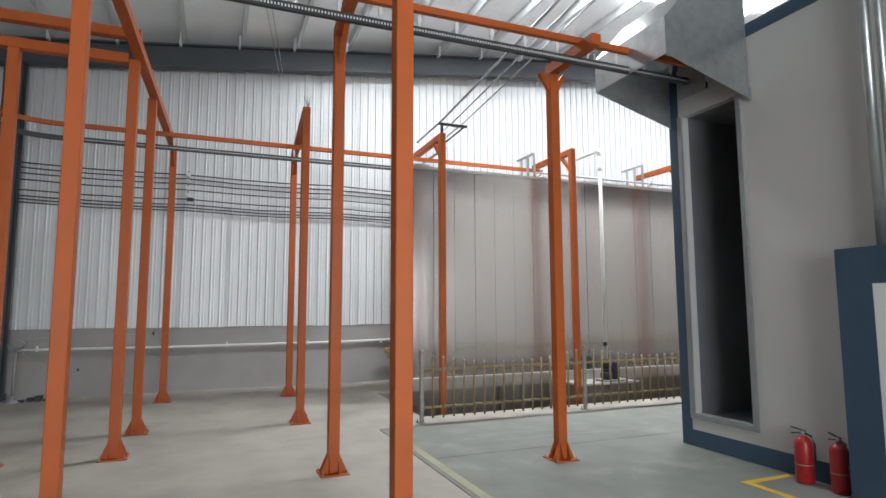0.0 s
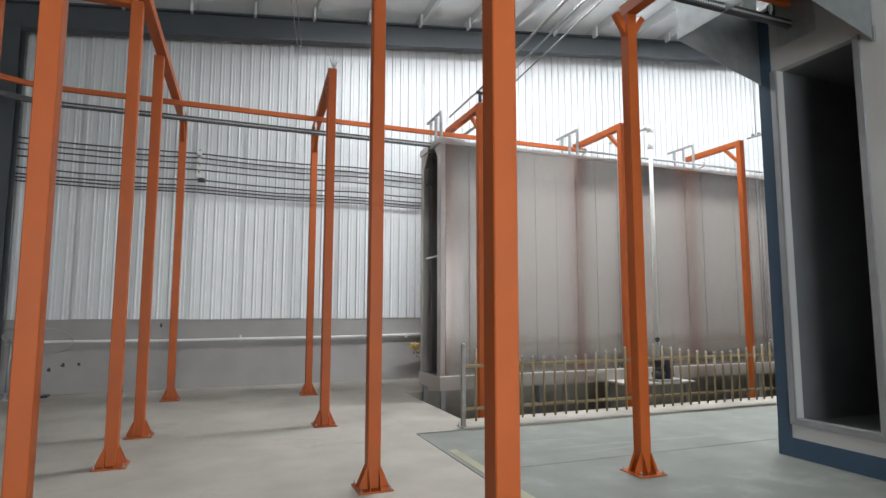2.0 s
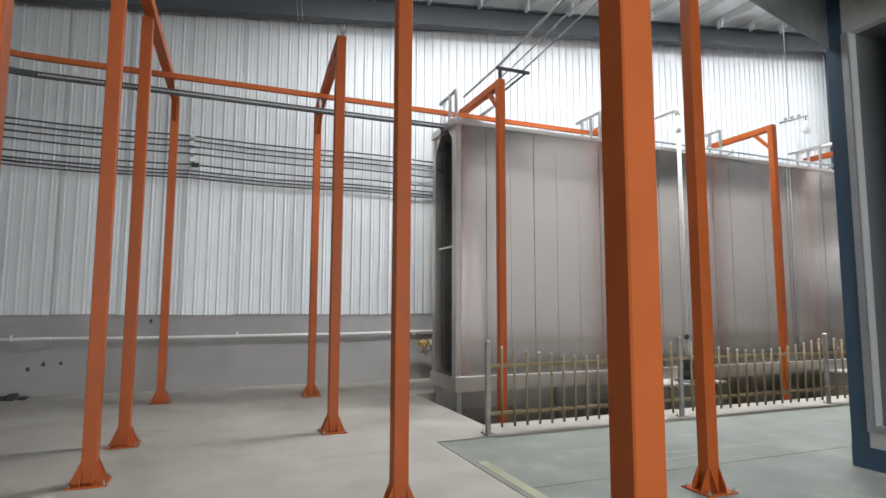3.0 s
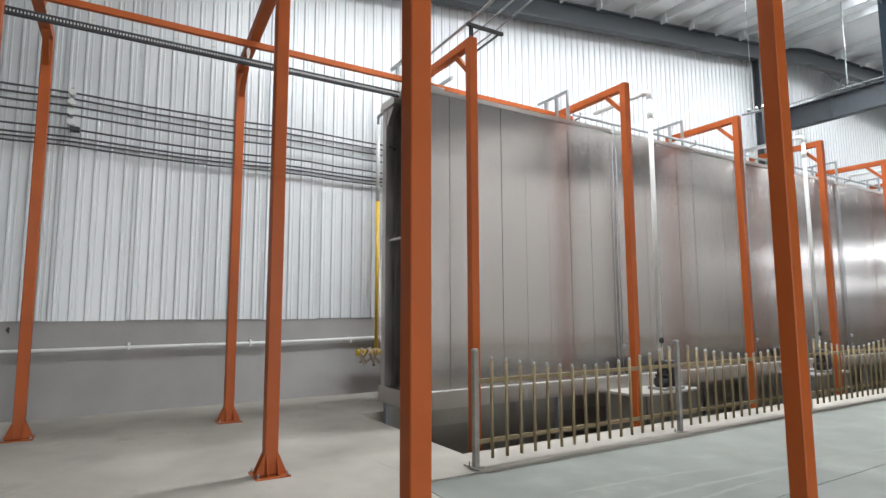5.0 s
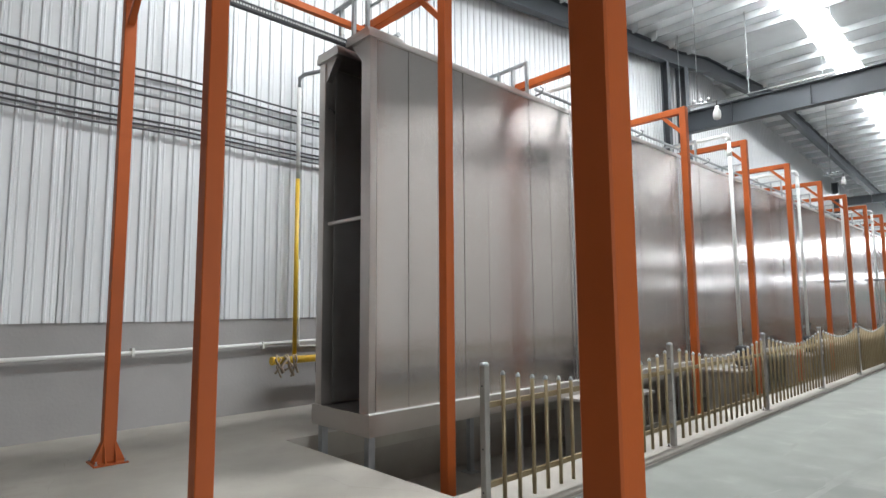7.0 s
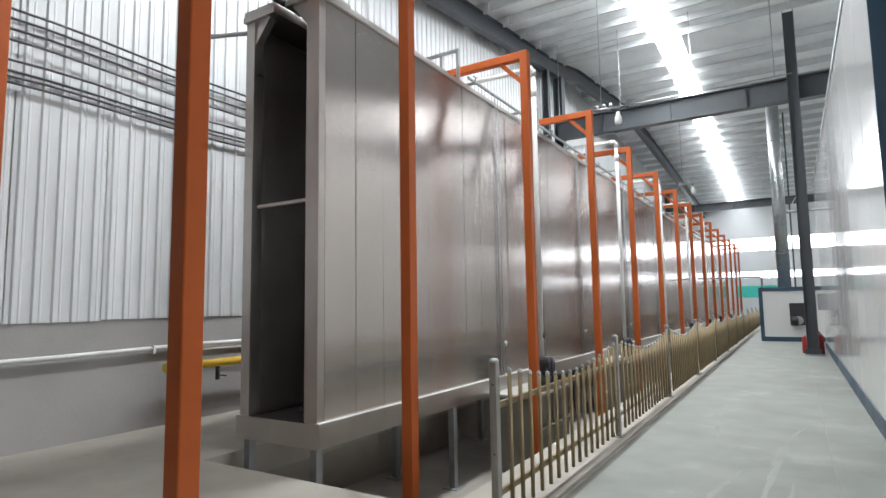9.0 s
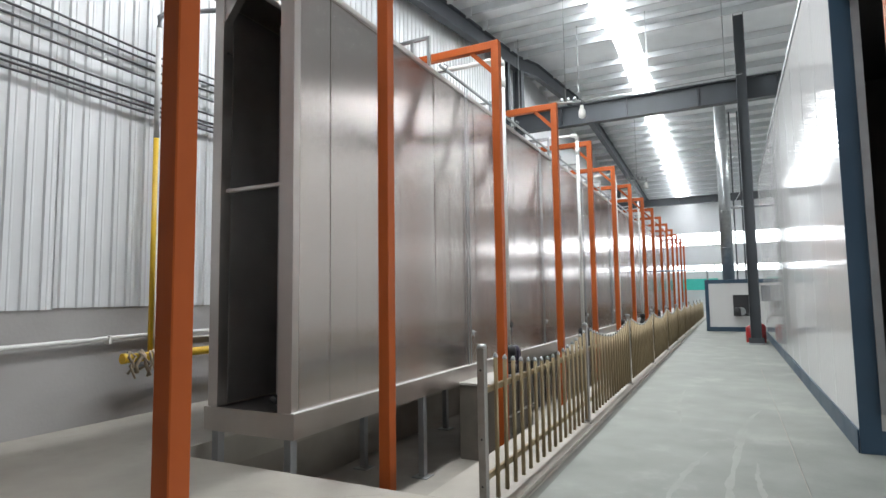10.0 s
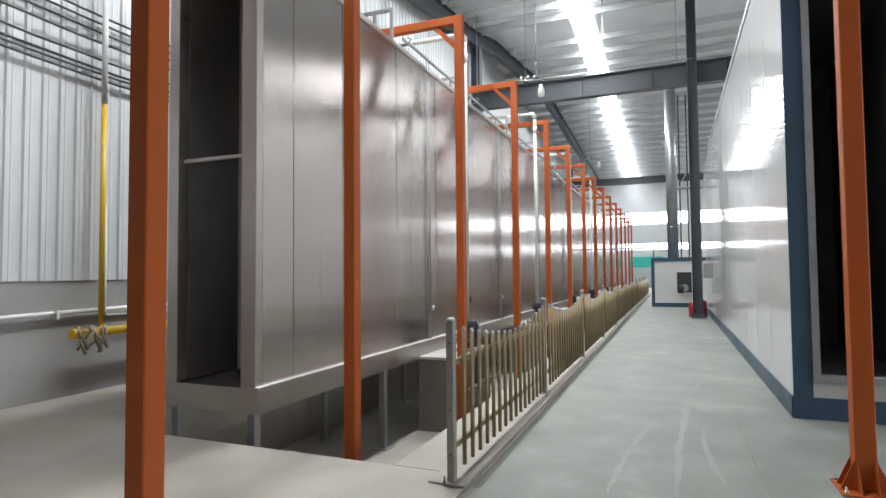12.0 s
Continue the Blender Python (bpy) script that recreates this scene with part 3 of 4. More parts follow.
def pump(x):
    host = thing("circulation_pump", "dark vertical pump with a tall white discharge pipe on the tank", "pump", x, 10.38, 0.22, group="circulation pumps")
    part("base", box(B(), -0.14, 0.34, -0.16, 0.16, 0, 0.04, 0.005), GREY, host)
    part("casing", lathe(B(), 0, 0, [(0.09, 0.04), (0.12, 0.08), (0.12, 0.16), (0.07, 0.2)]), BLACK, host)
    motor = part("motor", lathe(B(), 0.2, 0, [(0.09, 0.04), (0.1, 0.06), (0.1, 0.38), (0.07, 0.43)]), MOTOR, host, "dark violet finned motor")
    for k in range(6):
        a = k * math.tau / 6
        part("fin", box(B(), 0.2 + 0.105 * math.cos(a) - 0.006, 0.2 + 0.105 * math.cos(a) + 0.006, 0.105 * math.sin(a) - 0.006, 0.105 * math.sin(a) + 0.006, 0.08, 0.36), BLACK, motor)
    part("flange", lathe(B(), 0, 0, [(0.1, 0.2), (0.1, 0.23), (0.07, 0.23), (0.07, 0.3), (0.11, 0.3), (0.11, 0.42), (0.06, 0.45)]), BLACK, host)
    riser = part("riser", tube(B(), [(0, 0, 0.45), (0, 0, 4.67)], 0.037, 12), WHITE, host, "white plastic riser pipe")
    part("elbow", tube(B(), [(0, 0, 4.62), (0, 0, 4.7), (0, 0.03, 4.75), (0, 0.12, 4.75)], 0.047, 12), WHITE, riser)
    part("top_run", tube(B(), [(0, 0.1, 4.75), (0, 1.2, 4.75)], 0.037, 12), WHITE, host)
    part("coupling", lathe(B(), 0, 0, [(0.047, 4.3), (0.047, 4.46)]), WHITE, riser)
    part("gauge", tube(B(), [(-0.07, -0.07, 0.75), (-0.07, -0.09, 0.75)], 0.045, 12), BLACK, host, "small dial gauge")
    part("gauge_stem", tube(B(), [(0, 0, 0.66), (-0.07, -0.08, 0.66), (-0.07, -0.08, 0.72)], 0.01, 6), GREY, host)
    return host


t0, p0 = tank(6.75), pump(7.5)
for k in range(1, 7):
    copy_thing(t0, pose(6.75 + 4.85 * k, 10.21, PIT_Z))
    copy_thing(p0, pose(7.5 + 4.72 * k, 10.38, 0.22))

# ---- fence ----
FY, FP, FX = 8.9, 2.89, FX0


def fence_panel():
    """One bay: square post, two rails and seventeen pickets whose tops dip in the middle."""
    host = thing("picket_fence", "dusty gold steel picket fence bay on the kerb", "fence", FX, FY, KERB, group="fence bays")
    fpost = part("post", box(B(), -0.026, 0.026, -0.026, 0.026, 0.008, 1.04, 0.004), POSTG, host, "weathered grey steel fence post")
    for z in (0.18, 0.47, 0.9):
        part("bolt_hole", tube(B(), [(-0.0275, 0, z), (-0.02, 0, z)], 0.007, 8), BLACK, fpost, "small dark bolt hole")
    part("post_cap", lathe(B(), 0, 0, [(0.034, 1.04), (0.034, 1.05), (0.024, 1.062), (0.004, 1.066)], 8), GALV, fpost, "pale steel post cap")
    part("post_foot", box(B(), -0.06, 0.06, -0.05, 0.05, 0, 0.008), POSTG, host)
    for sx in (-0.048, 0.048):
        part("anchor_bolt", lathe(B(), sx, 0.035, [(0.009, 0.008), (0.009, 0.018), (0.005, 0.018), (0.005, 0.05)], 6), BLACK, host, "dark anchor bolt")
    for z in (0.2, 0.745):
        part("rail", box(B(), 0.026, FP - 0.026, -0.012, 0.012, z, z + 0.04, 0.003), GOLD, host)
    for k in range(16):
        u = (k + 1) / 17
        top = 0.825 + 0.17 * (2 * abs(u - 0.5)) ** 1.6
        me = B()
        tube(me, [(u * FP, -0.026, 0.065), (u * FP, -0.026, top)], 0.0155, 8)
        picket = part("picket", me, GOLD, host)
        part("picket_cap", lathe(B(), u * FP, -0.026, [(0.016, top), (0.0175, top + 0.01), (0.011, top + 0.024), (0.003, top + 0.032)], 6), GALV, picket, "pale steel picket cap")
    return host


f0 = fence_panel()
for k in range(1, 11):
    copy_thing(f0, pose(FX + FP * k, FY, KERB))

# ---- the curing oven beside the aisle ----
BX, BY, BX1, BZ = 5.68, 6.53, 20.0, 4.9
OY0, OY1, OZ0, OZ1 = 5.48, 6.31, 0.4, 4.15
oven = thing("curing_oven", "white-panelled curing oven with blue trim and a tall dark slot", "oven", BX, BY, 0)
SOUTH = -5.5
# front, with the slot
bm = box(B(), 0, 0.1, OY1 - BY, -0.1, 0, BZ - 0.02)
box(bm, 0, 0.1, OY0 - BY, OY1 - BY, 0, OZ0)
box(bm, 0, 0.1, OY0 - BY, OY1 - BY, OZ1, BZ - 0.02)
box(bm, 0, 0.1, SOUTH, OY0 - BY, 0, BZ - 0.02)
part("front_wall", bm, FRONT_SHADED, oven, "white front wall panels with shade in their greyer colour")
face = [(0.001, -0.006)] + [(0.004 + 1.142 * k / 46, -0.0005 * (1 - math.cos(k * math.tau / 4)) / 2) for k in range(47)] + [(1.149, -0.006)]
np_ = mesh_of("side_panel", pressed_sheet(1.15, -0.1, 0.0, BZ - 0.02, face), PANEL)
k = 0
while 1.15 * (k + 1) < BX1 - BX:
    piece("side_panel", np_, oven, 1.15 * k, 0, 0)
    k += 1
part("roof", box(B(), 0, BX1 - BX, SOUTH, 0, BZ - 0.02, BZ + 0.02), PANEL, oven)
part("end_wall", box(B(), BX1 - BX - 0.35, BX1 - BX, SOUTH, 0, 0, BZ - 0.02), PANEL, oven)
part("corner_trim", box(B(), -0.012, 0.0, -0.16, 0.0, 0, BZ - 0.02, 0.003), BLUE, oven, "blue corner trim")
part("base_trim", box(B(), 0.0, BX1 - BX, 0.0, 0.014, 0, 0.2, 0.003), BLUE, oven, "blue base trim")
part("base_trim", box(B(), -0.012, 0.0, SOUTH, -0.16, 0, 0.2, 0.003), BLUE, oven, "blue base trim")
part("top_trim", box(B(), 0.0, BX1 - BX, 0.001, 0.014, BZ - 0.06, BZ + 0.03), GREY, oven)
part("top_trim", box(B(), -0.012, 0.0, SOUTH, -0.16, BZ - 0.12, BZ + 0.03), BLUE, oven, "blue top trim")
fw = 0.06
bm = box(B(), -0.03, 0.0, OY0 - BY - fw, OY0 - BY, OZ0 - fw, OZ1)
box(bm, -0.03, 0.0, OY1 - BY, OY1 - BY + fw, OZ0 - fw, OZ1)
box(bm, -0.03, 0.0, OY0 - BY, OY1 - BY, OZ0 - fw, OZ0)
part("slot_frame", bm, GREY, oven, "grey frame round the slot")
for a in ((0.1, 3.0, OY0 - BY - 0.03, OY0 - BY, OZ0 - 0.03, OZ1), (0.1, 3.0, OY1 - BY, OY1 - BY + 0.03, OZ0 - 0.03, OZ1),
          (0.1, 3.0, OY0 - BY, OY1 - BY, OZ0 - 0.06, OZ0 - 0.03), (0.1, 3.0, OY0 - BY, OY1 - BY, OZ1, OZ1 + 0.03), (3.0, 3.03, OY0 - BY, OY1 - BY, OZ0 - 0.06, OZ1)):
    part("slot_lining", box(B(), *a), SLOT_SHADE, oven, "slot lining with the shade of its depth in the colour")
part("roof_duct", box(B(), 1.6, 3.6, -1.4, -0.25, BZ + 0.02, BZ + 1.0, 0.01), PANEL, oven, "pale duct box on the roof")

hood = thing("exhaust_hood", "galvanised sheet exhaust hood over the oven slot", "hood", BX, 5.3, 4.05)
bm = B()
D, H0, H1 = 1.2, 0.33, 1.25
pr = [(-0.014, 0.0), (-D, H0), (-D, 0.75), (-0.75, H1), (-0.014, H1)]
WH = 1.2
va = [bm.verts.new((u, 0, v)) for u, v in pr]
vb = [bm.verts.new((u, WH, v)) for u, v in pr]
bm.faces.new(va), bm.faces.new(vb[::-1])
for k in range(1, 4):
    bm.faces.new((va[k], va[k + 1], vb[k + 1], vb[k]))
hood_me = part("shell", bm, GALV, hood)
sol = hood_me.modifiers.new("thickness", "SOLIDIFY")
sol.thickness = 0.006
part("baffle", box(B(), -0.3, -0.28, 0.35, 0.75, 0.2, 0.75), GALV, hood, "galvanised baffle inside the hood")
part("fold", box(B(), -0.03, -0.002, -0.02, 0.0, -0.02, 0.12), GALV, hood)

annex = thing("control_annex", "blue-framed white cabinet standing against the oven front", "cabinet", 5.36, 4.28, 0)
part("body", box(B(), 0.02, 0.305, -1.75, -0.02, 0, 2.2), BLUE, annex)
part("frame", box(box(B(), 0, 0.02, -0.3, 0, 0, 2.22), 0, 0.02, -1.75, -0.3, 1.9, 2.22), BLUE, annex, "broad blue front frame")
part("panel", box(B(), 0.008, 0.02, -1.6, -0.3, 0.3, 1.9), PANEL, annex, "white front panel")
for k, (px, py) in enumerate(((5.55, 3.98), (5.55, 3.86))):
    pipe = thing("chrome_pipe", "shiny steel pipe rising from the cabinet along the oven", "pipe", px, py, 2.22, group="chrome pipes")
    part("tube", tube(B(), [(0, 0, 0), (0, 0, 5.0)], 0.045 - 0.012 * k, 12), GALV, pipe)


def extinguisher(x, y, turn):
    host = thing("fire_extinguisher", "red fire extinguisher with black hose standing by the oven", "fire extinguisher", x, y, 0, group="fire extinguishers")
    part("cylinder", lathe(B(), 0, 0, [(0.075, 0), (0.082, 0.01), (0.082, 0.36), (0.075, 0.4), (0.05, 0.43), (0.025, 0.445)], 20), RED, host)
    part("band", lathe(B(), 0, 0, [(0.0825, 0.172), (0.0845, 0.175), (0.0845, 0.18), (0.0825, 0.183)], 20), RAG, host, "thin pale cord round the cylinder")
    valve = part("valve", lathe(B(), 0, 0, [(0.022, 0.44), (0.022, 0.48), (0.012, 0.5)], 10), GREY, host)
    part("lever", bar(B(), (-0.03, 0, 0.49), (0.1, 0.0, 0.52), 0.02, 0.01), BLACK, valve, "black squeeze lever")
    part("carry_handle", bar(B(), (-0.02, 0, 0.475), (0.1, 0, 0.46), 0.02, 0.01), BLACK, valve)
    part("hose", tube(B(), [(-0.02, 0, 0.47), (-0.07, 0, 0.45), (-0.095, 0, 0.38), (-0.095, 0, 0.2)], 0.011, 8), BLACK, host)
    host.rotation_euler[2] = turn


extinguisher(5.52, 4.82, 2.0)
extinguisher(5.53, 4.48, 1.4)

# ---- burner unit, flue and what stands at the far end of the aisle ----
burner = thing("burner_unit", "white burner cabinet with blue frame at the end of the aisle", "burner", 22.56, 6.15, 0)
bw, bh = 2.15, 1.84
part("body", box(B(), 0.03, 1.9, 0.03, bw - 0.03, 0.0, bh - 0.02), PANEL, burner)
for a in ((0, 0.12, 0, bh), (bw - 0.12, bw, 0, bh)):
    part("edge", box(B(), 0, 0.12, a[0], a[1], a[2], a[3], 0.004), BLUE, burner, "blue steel edge")
for a in ((0, 0.16), (bh - 0.12, bh)):
    part("edge", box(B(), 0, 0.12, 0.12, bw - 0.12, a[0], a[1], 0.004), BLUE, burner, "blue steel edge")
part("top_edge", box(B(), 0.12, 1.9, 0, bw, bh - 0.02, bh + 0.02), BLUE, burner)
part("burner_port", box(B(), 0.015, 0.03, 0.75, 1.25, 0.55, 1.3), BLACK, burner, "black burner opening")
part("burner_head", tube(B(), [(-0.3, 1.0, 0.72), (0.02, 1.0, 0.72)], 0.14, 14), GALV, burner)
part("burner_fan", tube(B(), [(-0.22, 1.02, 0.7), (-0.22, 1.22, 0.7)], 0.16, 14), BLACK, burner)
part("gas_hose", tube(B(), [(-0.1, 0.9, 0.7), (-0.25, 0.6, 0.5), (-0.15, 0.35, 0.2), (0.0, 0.3, 0.06)], 0.02, 6), BLACK, burner)
flue = thing("flue_pipe", "shiny round flue rising from the burner unit to the roof", "flue", 23.7, 7.5, 1.86)
part("pipe", tube(B(), [(0, 0, 0), (0, 0, 6.9)], 0.21, 20), GALV, flue)
for z in (1.2, 2.6, 4.0, 5.4):
    part("seam_ring", lathe(B(), 0, 0, [(0.212, z), (0.222, z + 0.02), (0.212, z + 0.04)], 20), GALV, flue)
ebox = thing("switch_box", "grey electrical box fixed to the aisle column", "switch box", 17.0, 6.62, 1.15)
part("case", box(B(), -0.25, 0.1, -0.1, 0.12, 0, 0.42, 0.008), GREY, ebox)
part("door", box(B(), -0.256, -0.25, -0.08, 0.1, 0.02, 0.4, 0.002), GREY, ebox)
red = thing("red_canister", "red fire extinguishers beside the aisle column", "fire extinguisher", 17.6, 6.75, 0)
part("cylinder", lathe(B(), 0, 0, [(0.1, 0), (0.11, 0.02), (0.11, 0.45), (0.05, 0.52)], 14), RED, red)
part("cylinder", lathe(B(), 0.1, 0.28, [(0.1, 0), (0.11, 0.02), (0.11, 0.4), (0.05, 0.47)], 14), RED, red)
brace_pipe = thing("horizontal_pipe", "grey pipe bracket between flue and column", "pipe", 23.7, 7.0, 4.6)
part("tube", tube(B(), [(0, -0.9, 0), (0, 0.32, 0)], 0.05, 10), GREY, brace_pipe)
rail_far = thing("pipe_loop", "grey pipe loop across the far aisle", "pipe", 26.0, 8.3, 0)
part("tube", tube(B(), [(0, 0, 0), (0, 0, 2.3), (0, 0.06, 2.36), (0, 2.4, 2.36)], 0.04, 8), GREY, rail_far)
teal = thing("teal_panel", "teal sheet panel far down the aisle", "panel", 44.0, 8.2, 0)
part("sheet", box(B(), 0, 0.05, 0, 2.4, 1.6, 2.4), TEAL, teal)
for yy in (0.1, 2.2):
    part("leg", box(B(), 0, 0.05, yy, yy + 0.06, 0, 1.6), GREY, teal)

def lattice_column(x, y, top):
    """Two upright angles tied by a zigzag of flat bars."""
    host = thing("lattice_column", "slim grey lattice column behind the flue", "column", x, y)
    for dy in (-0.16, 0.16):
        part("chord", box(B(), -0.04, 0.04, dy - 0.03, dy + 0.03, 0, top), DARKBLUE, host)
    k, z = 0, 0.3
    while z + 0.45 < top:
        s0 = 0.13 if k % 2 else -0.13
        part("lacing_bar", bar(B(), (0, s0, z), (0, -s0, z + 0.45), 0.03, 0.03), PURLIN, host)
        k, z = k + 1, z + 0.45
    return host


lattice_column(27.0, 7.0, rafter_z(27.0) + 0.4)
conduit = thing("overhead_conduit", "thin pale conduit running below the roof beam", "conduit", 16.6, 6.9, 7.27)
part("tube", tube(B(), [(0, 0, 0), (0, 2.4, -0.02), (0, 4.8, 0.01), (0, 6.6, 0)], 0.014, 8), GALV, conduit)
for yy in (0.4, 2.4, 4.4, 6.3):
    part("hanger_strap", box(B(), -0.01, 0.01, yy - 0.012, yy + 0.012, 0.02, rafter_z(16.6) + 0.62 - 7.27), GALV, conduit)

# ---- clad wall: cables, pipes, gas line ----
rack = thing("insulator_rack", "upright rack with white insulators for the wall cables", "insulator", -0.47, WALL_Y - 0.05, 3.98)
part("bar", box(B(), -0.02, 0.02, 0, 0.03, 0, 0.66), GREY, rack)
for z in (0.12, 0.27, 0.42, 0.56):
    part("insulator", tube(B(), [(0, 0.0, z), (0, -0.05, z), (0, -0.12, z)], 0.045, 10), WHITE, rack, "white porcelain insulator")
part("clamp", box(B(), 0.0, 0.12, -0.1, 0.0, 0.0, 0.07, 0.01), BLACK, rack)
rng = random.Random(4)
for k, z in enumerate((4.55, 4.46, 4.36, 4.22, 4.02, 3.91, 3.84, 3.78)):
    cab = thing("wall_cable", "dark cable stretched along the clad wall", "cable", 0, WALL_Y - 0.12 + 0.02 * (k % 3), z, group="wall cables")
    pts = []
    for i in range(41):
        u = -3.5 + i * 0.5
        sag = 0.035 * math.sin(math.pi * (((u + 0.47) % 3.2) / 3.2))
        pts.append((u, 0, -sag - 0.01 * rng.random()))
    part("strand", tube(B(), pts, 0.014, 6), CABLE, cab)
wp = thing("white_conduit", "white plastic conduit along the rendered wall", "pipe", 0, WALL_Y - 0.06, 0.95)
part("tube", tube(B(), [(-3.4 + i * 0.5, 0, 0.006 * math.sin(i * 0.9) + 0.045 * min(1, max(0, (i - 9) / 7)) - 0.03) for i in range(22)], 0.026, 10), WHITE, wp)
for i in range(6):
    part("clip", box(B(), -3 + 1.7 * i, -2.97 + 1.7 * i, -0.04, 0.055, -0.06, 0.04), WHITE, wp)
gas = thing("gas_pipe", "yellow gas pipe with a white upper length on the wall", "pipe", 4.25, 13.8, 0)
part("riser", tube(B(), [(0, 0, 0.75), (0, 0, 3.42)], 0.032, 10), YELLOW, gas)
part("riser_upper", tube(B(), [(0, 0, 3.42), (0, 0, 4.85)], 0.034, 10), WHITE, gas, "white length of the pipe")
part("riser_top", tube(B(), [(0, 0, 4.85), (0, 0, 5.0), (0.05, -0.06, 5.06), (0.35, -0.6, 5.1), (0.35, -2.0, 5.1)], 0.032, 10), GREY, gas)
part("header", tube(B(), [(-0.35, -0.05, 0.72), (2.5, -0.05, 0.72)], 0.052, 12), YELLOW, gas)
part("end_cap", tube(B(), [(-0.39, -0.05, 0.72), (-0.34, -0.05, 0.72)], 0.06, 12), YELLOW, gas)
for u in (0.35, 1.6):
    part("valve", tube(B(), [(u, -0.05, 0.68), (u, -0.05, 0.5)], 0.028, 8), BLACK, gas)
    part("valve_lever", bar(B(), (u, -0.05, 0.56), (u + 0.1, -0.1, 0.54), 0.02, 0.015), BLACK, gas)
rag = thing("rag", "soiled rag and cord tied round the end of the gas pipe", "rag", 4.05, 13.75, 0.72)
rng = random.Random(7)
for k in range(7):
    a = rng.uniform(0, 6.28)
    part("cloth_strip", tube(B(), [(-0.12 + 0.05 * k, 0.07 * math.cos(a), 0.07), (-0.12 + 0.05 * k + rng.uniform(-.05, .05), -0.075, 0.02), (-0.12 + 0.05 * k + rng.uniform(-.08, .08), -0.08, -0.08), (-0.1 + 0.05 * k + rng.uniform(-.06, .06), -0.05, rng.uniform(-0.24, -0.12))], rng.uniform(0.012, 0.028), 7), RAG, rag)

# small things on top of the tunnel and overhead
pr = thing("top_pipe", "thin steel pipe along the top edge of the tunnel", "pipe", 6.2, 10.78, 4.47)
part("tube", tube(B(), [(0, 0, 0), (35, 0, 0)], 0.022, 8), GALV, pr)
for k in range(12):
    part("hook", tube(B(), [(0.1 + 2.87 * k, 0.07, -0.05), (0.1 + 2.87 * k, -0.04, -0.04), (0.1 + 2.87 * k, -0.07, 0.02), (0.1 + 2.87 * k, -0.02, 0.05)], 0.014, 6), GREY, pr)
for xx in (7.13, 10.8, 14.5, 18.2):
    dn = thing("drop_pipe", "pair of thin dark drop pipes down the tunnel wall", "pipe", xx, 10.8, 0.4, group="drop pipes")
    for dx in (-0.04, 0.04):
        part("tube", tube(B(), [(dx, 0.025, 0), (dx, 0.025, 4.09)], 0.0075, 6), GREY, dn)
    tap = part("tap", tube(B(), [(0.04, -0.01, 0.42), (0.04, -0.01, 0.5)], 0.018, 8), GALV, dn, "small steel tap")
    part("tap_lever", bar(B(), (0.04, -0.02, 0.47), (0.1, -0.03, 0.48), 0.014, 0.006), GREY, tap)
hk = thing("pipe_bracket", "dark angle bracket on top of the orange frame", "bracket", 3.86, 10.15, 4.85)
part("stem", box(B(), -0.02, 0.02, -0.02, 0.02, 0, 0.16), BLACK, hk)
part("cross_arm", box(B(), -0.06, 0.5, -0.02, 0.02, 0.16, 0.2), BLACK, hk)
part("strut", bar(B(), (0.02, 0, -0.2), (0.44, 0, 0.17), 0.03, 0.03), BLACK, hk)
for k, dx in enumerate((-0.02, 0.2, 0.4)):
    ap = thing("air_pipe", "thin steel pipe crossing above the conveyor", "pipe", 3.86 + dx, 10.15, 5.07, group="overhead air pipes")
    part("tube", tube(B(), [(0, 1.3, -0.03), (0, 0, 0), (0, -4, 0.32), (0, -9, 0.7)], 0.02 if k == 0 else 0.012, 8), GALV, ap)


def bulb(x, y, z):
    b = thing("pendant_lamp", "white bulb hung from a rod above the fence, unlit", "lamp", x, y, z, group="pendant lamps")
    part("globe", lathe(B(), 0, 0, [(0.02, 0.04), (0.055, 0.055), (0.065, 0.1), (0.062, 0.18), (0.035, 0.23), (0.03, 0.28)], 14), WHITE, b)
    part("cord", tube(B(), [(0, 0, 0.28), (0, 0, 0.38)], 0.008, 6), BLACK, b)
    part("arm", tube(B(), [(0.05, -0.02, 0.38), (-0.1, 0.45, 0.36)], 0.02, 8), GALV, b)
    for u in (0.12, 0.24, 0.36):
        part("socket", lathe(B(), -0.1 * u, u, [(0.03, 0.39), (0.04, 0.42), (0.02, 0.46)], 8), GALV, b)
    part("suspension", tube(B(), [(-0.06, 0.28, 0.4), (-0.06, 0.28, rafter_z(x) + 0.63 - z)], 0.008, 6), GALV, b)


bulb(9.85, 9.72, 4.56)
bulb(18.8, 9.72, 4.72)
st = thing("antenna_stub", "bundle of wire ends on top of the orange post", "wire ends", 1.4, 9.7, 4.85)
for k in range(4):
    part("wire", tube(B(), [(0, 0, 0), (0.02 * k - 0.03, 0.02, 0.1), (0.05 * k - 0.06, 0.03, 0.2)], 0.007, 5), GREY, st)
for k in range(2):
    w = thing("stay_wire", "thin steel stay wire from the roof to the wall", "wire", 0, 0, 0, group="stay wires")
    part("strand", tube(B(), [(1.35 + 0.08 * k, 13.9, 7.0), (-0.3 + 0.14 * k, 5.0, 7.3)], 0.008, 5), GALV, w)
stand = thing("wall_stand_pipe", "thin stand pipe with a tap wheel and hose by the wall", "tap", -3.25, 13.6, 0)
part("pipe", tube(B(), [(0, 0, 0), (0.02, 0, 1.0)], 0.02, 8), GREY, stand)
part("wheel", tube(B(), [(0.02 + 0.13 * math.cos(a * 0.524), -0.03, 1.05 + 0.1 * math.sin(a * 0.524)) for a in range(13)], 0.012, 6, False), GREY, stand)
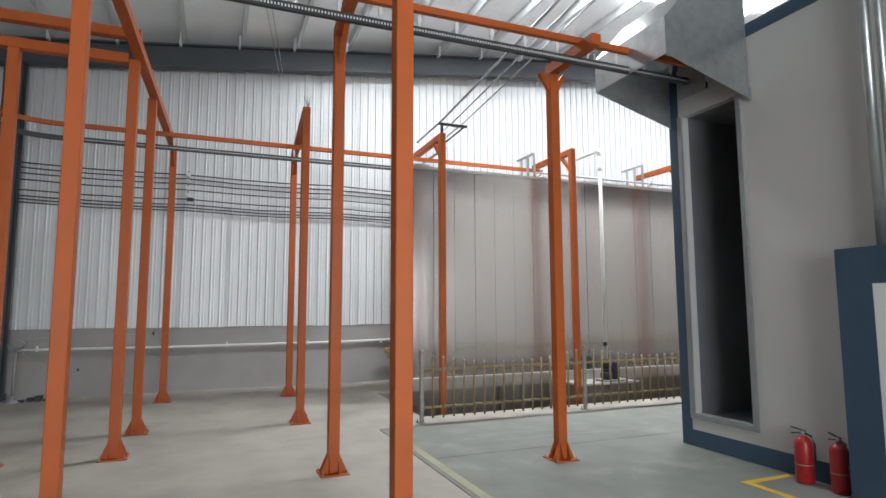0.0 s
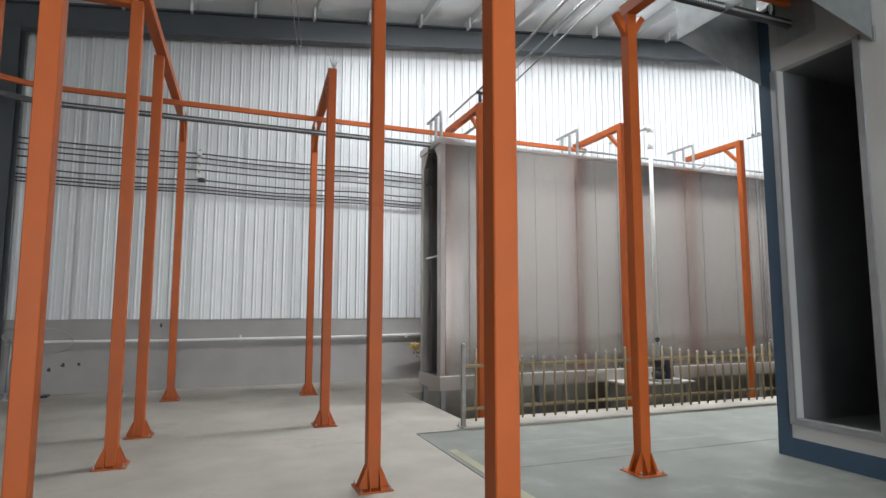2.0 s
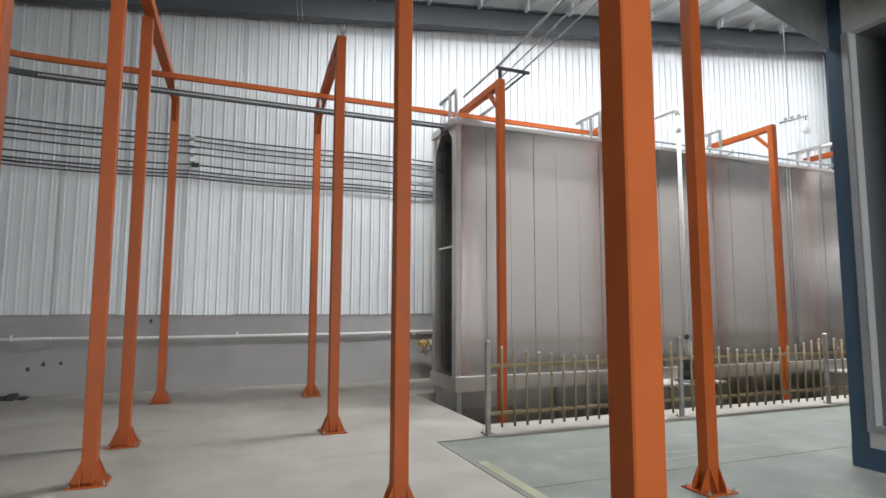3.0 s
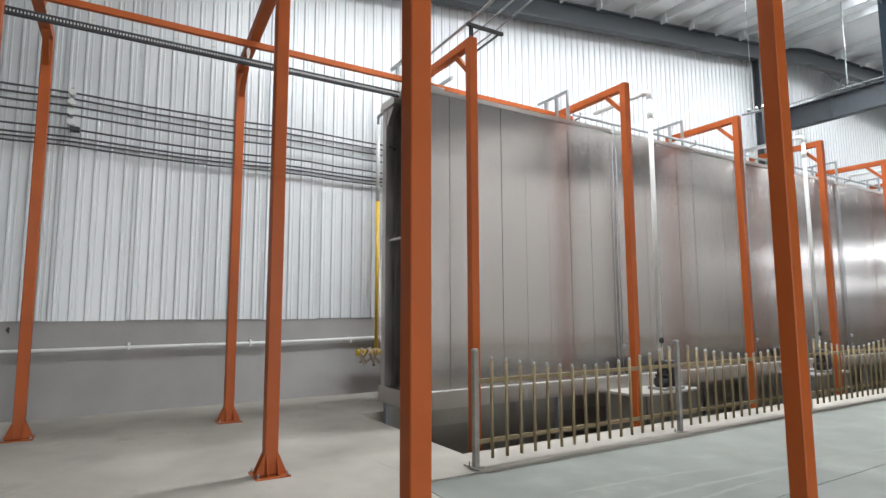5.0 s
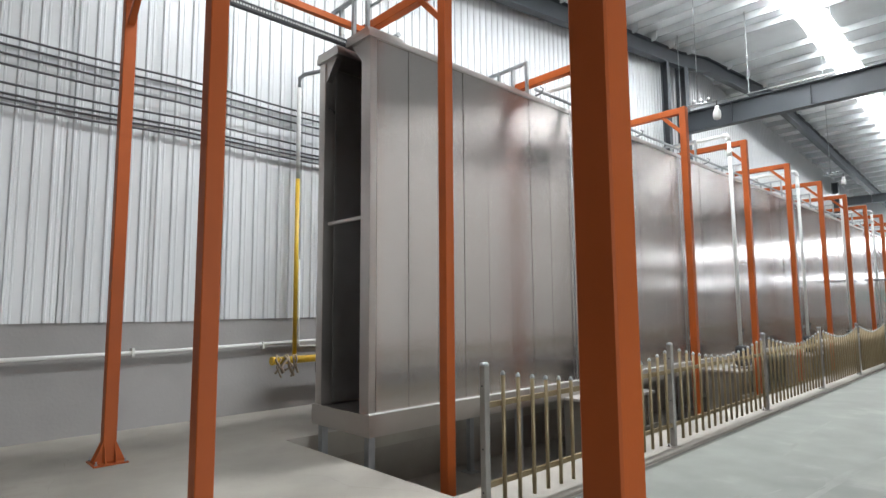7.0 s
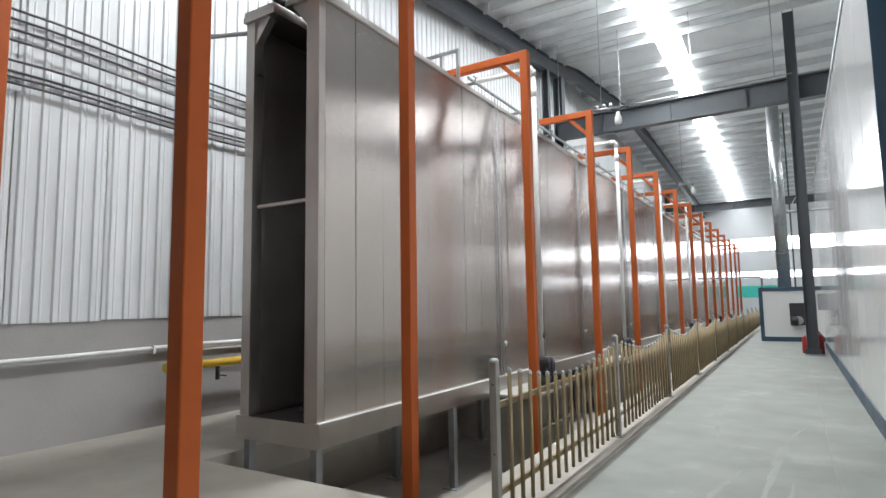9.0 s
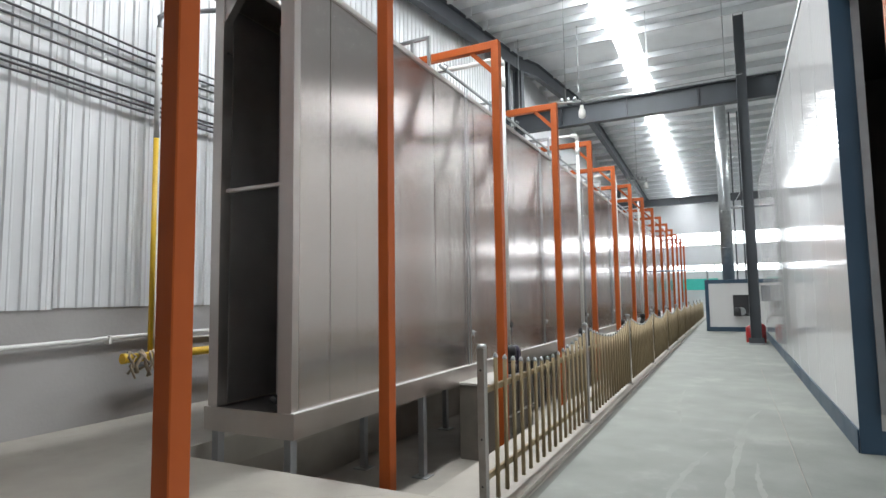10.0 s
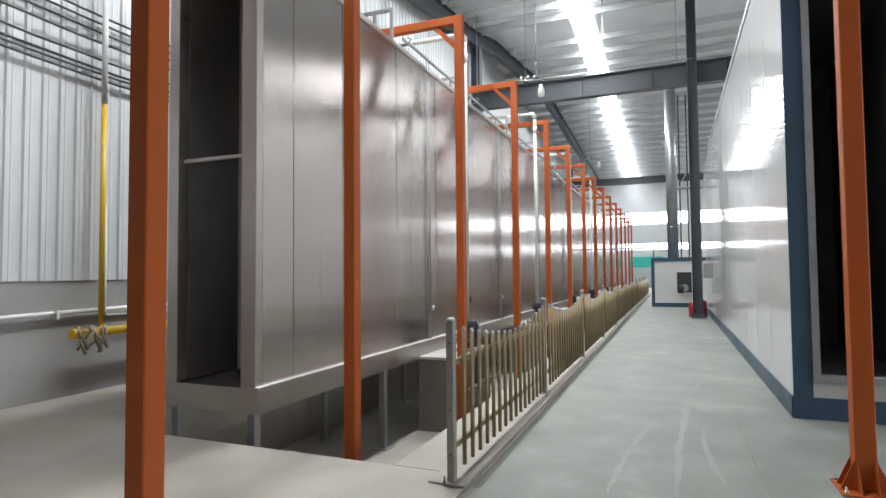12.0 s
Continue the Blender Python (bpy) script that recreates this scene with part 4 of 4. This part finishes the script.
part("hose", tube(B(), [(0.02 + 0.5 + 0.4 * math.cos(a * 0.4), -0.03, 0.95 + 0.22 * math.sin(a * 0.4)) for a in range(16)], 0.008, 6), GREY, stand)
part("foot", lathe(B(), 0, 0, [(0.16, 0), (0.16, 0.02), (0.05, 0.04), (0.05, 0.12)], 10), GREY, stand)

bp = thing("small_pipe", "thin white pipe bent beside the yellow gas riser", "pipe", 4.33, 13.85, 0)
part("tube", tube(B(), [(0, 0, 2.2), (0.01, 0, 0.95), (0.03, 0, 0.9), (2.0, 0, 0.9)], 0.012, 6), WHITE, bp)


def crack(points, w=0.006):
    """A fine dark crack in the floor."""
    bm = B()
    rng = random.Random(len(points) + int(points[0][0] * 10))
    prev = None
    for (xa, ya), (xb, yb) in zip(points, points[1:]):
        m = max(2, int(math.hypot(xb - xa, yb - ya) / 0.08))
        for i in range(m + 1):
            u = i / m
            px, py = xa + u * (xb - xa) + rng.uniform(-0.015, 0.015), ya + u * (yb - ya) + rng.uniform(-0.015, 0.015)
            ww = w * rng.uniform(0.3, 1.0)
            cur = (bm.verts.new((px - ww / 2, py - ww / 2, 0.004)), bm.verts.new((px + ww / 2, py + ww / 2, 0.004)))
            if prev:
                bm.faces.new((prev[0], prev[1], cur[1], cur[0]))
            prev = cur
    structure("floor_crack", bm, PIT, "fine dark crack in the concrete floor", "crack")


crack([(2.3, 11.4), (2.55, 11.0), (2.8, 10.6), (2.78, 10.2), (3.1, 9.7)])
crack([(0.4, 9.4), (1.2, 9.9), (1.9, 10.2), (2.55, 11.0)])
crack([(2.35, 9.6), (2.4, 9.2), (2.35, 8.82)], 0.01)
crack([(0.2, 11.2), (0.9, 11.6), (1.3, 12.9)])
crack([(1.4, 8.2), (1.9, 8.5), (2.34, 8.3)])

SCUFF = mat("pale_tyre_scuff", (0.226, 0.233, 0.212), 0.66, var=0.3, scale=3, spots=0.95, spot_col=(0.215, 0.231, 0.211))
rng = random.Random(11)
for x0, y0, x1, y1, w in ((3.3, 7.55, 6.4, 7.35, 0.07), (3.2, 7.95, 5.2, 7.7, 0.06), (3.6, 7.25, 5.0, 7.32, 0.05), (5.4, 7.5, 7.4, 7.2, 0.05), (6.3, 8.0, 8.6, 8.1, 0.05)):
    bm = B()
    prev = None
    for i in range(25):
        u = i / 24
        px, py = x0 + u * (x1 - x0), y0 + u * (y1 - y0) + 0.05 * math.sin(u * 3) + rng.uniform(-0.008, 0.008)
        ww = w * rng.uniform(0.45, 1.0) * min(1, 4 * u + 0.2, 4.2 - 4 * u)
        cur = (bm.verts.new((px, py - ww / 2, 0.003)), bm.verts.new((px, py + ww / 2, 0.003)))
        if prev:
            bm.faces.new((prev[0], cur[0], cur[1], prev[1]))
        prev = cur
    structure("floor_scuff", bm, SCUFF, "pale tyre scuff on the painted floor", "scuff")

# chips in the render near the corner
rng = random.Random(5)
for cx, cz in ((-2.55, 0.5), (-2.3, 0.52), (-2.75, 0.42), (-1.0, 1.2)):
    bm = B()
    vs = [bm.verts.new((cx + 0.035 * rng.uniform(0.4, 1.2) * math.cos(k * 0.785), WALL_Y - 0.003, cz + 0.05 * rng.uniform(0.3, 1.2) * math.sin(k * 0.785))) for k in range(8)]
    bm.faces.new(vs)
    structure("plaster_chip", bm, TRACK, "dark chipped hole in the grey render", "chip")
drum = thing("scrap_heap", "small dark scraps lying at the foot of the wall", "scrap", -3.0, 13.55, 0)
for k in range(4):
    part("scrap", box(B(), -0.15 + 0.13 * k, -0.05 + 0.13 * k, 0.05 * (k % 2), 0.12 + 0.04 * k, 0, 0.04 + 0.03 * (k % 3), 0.01), TRACK, drum)
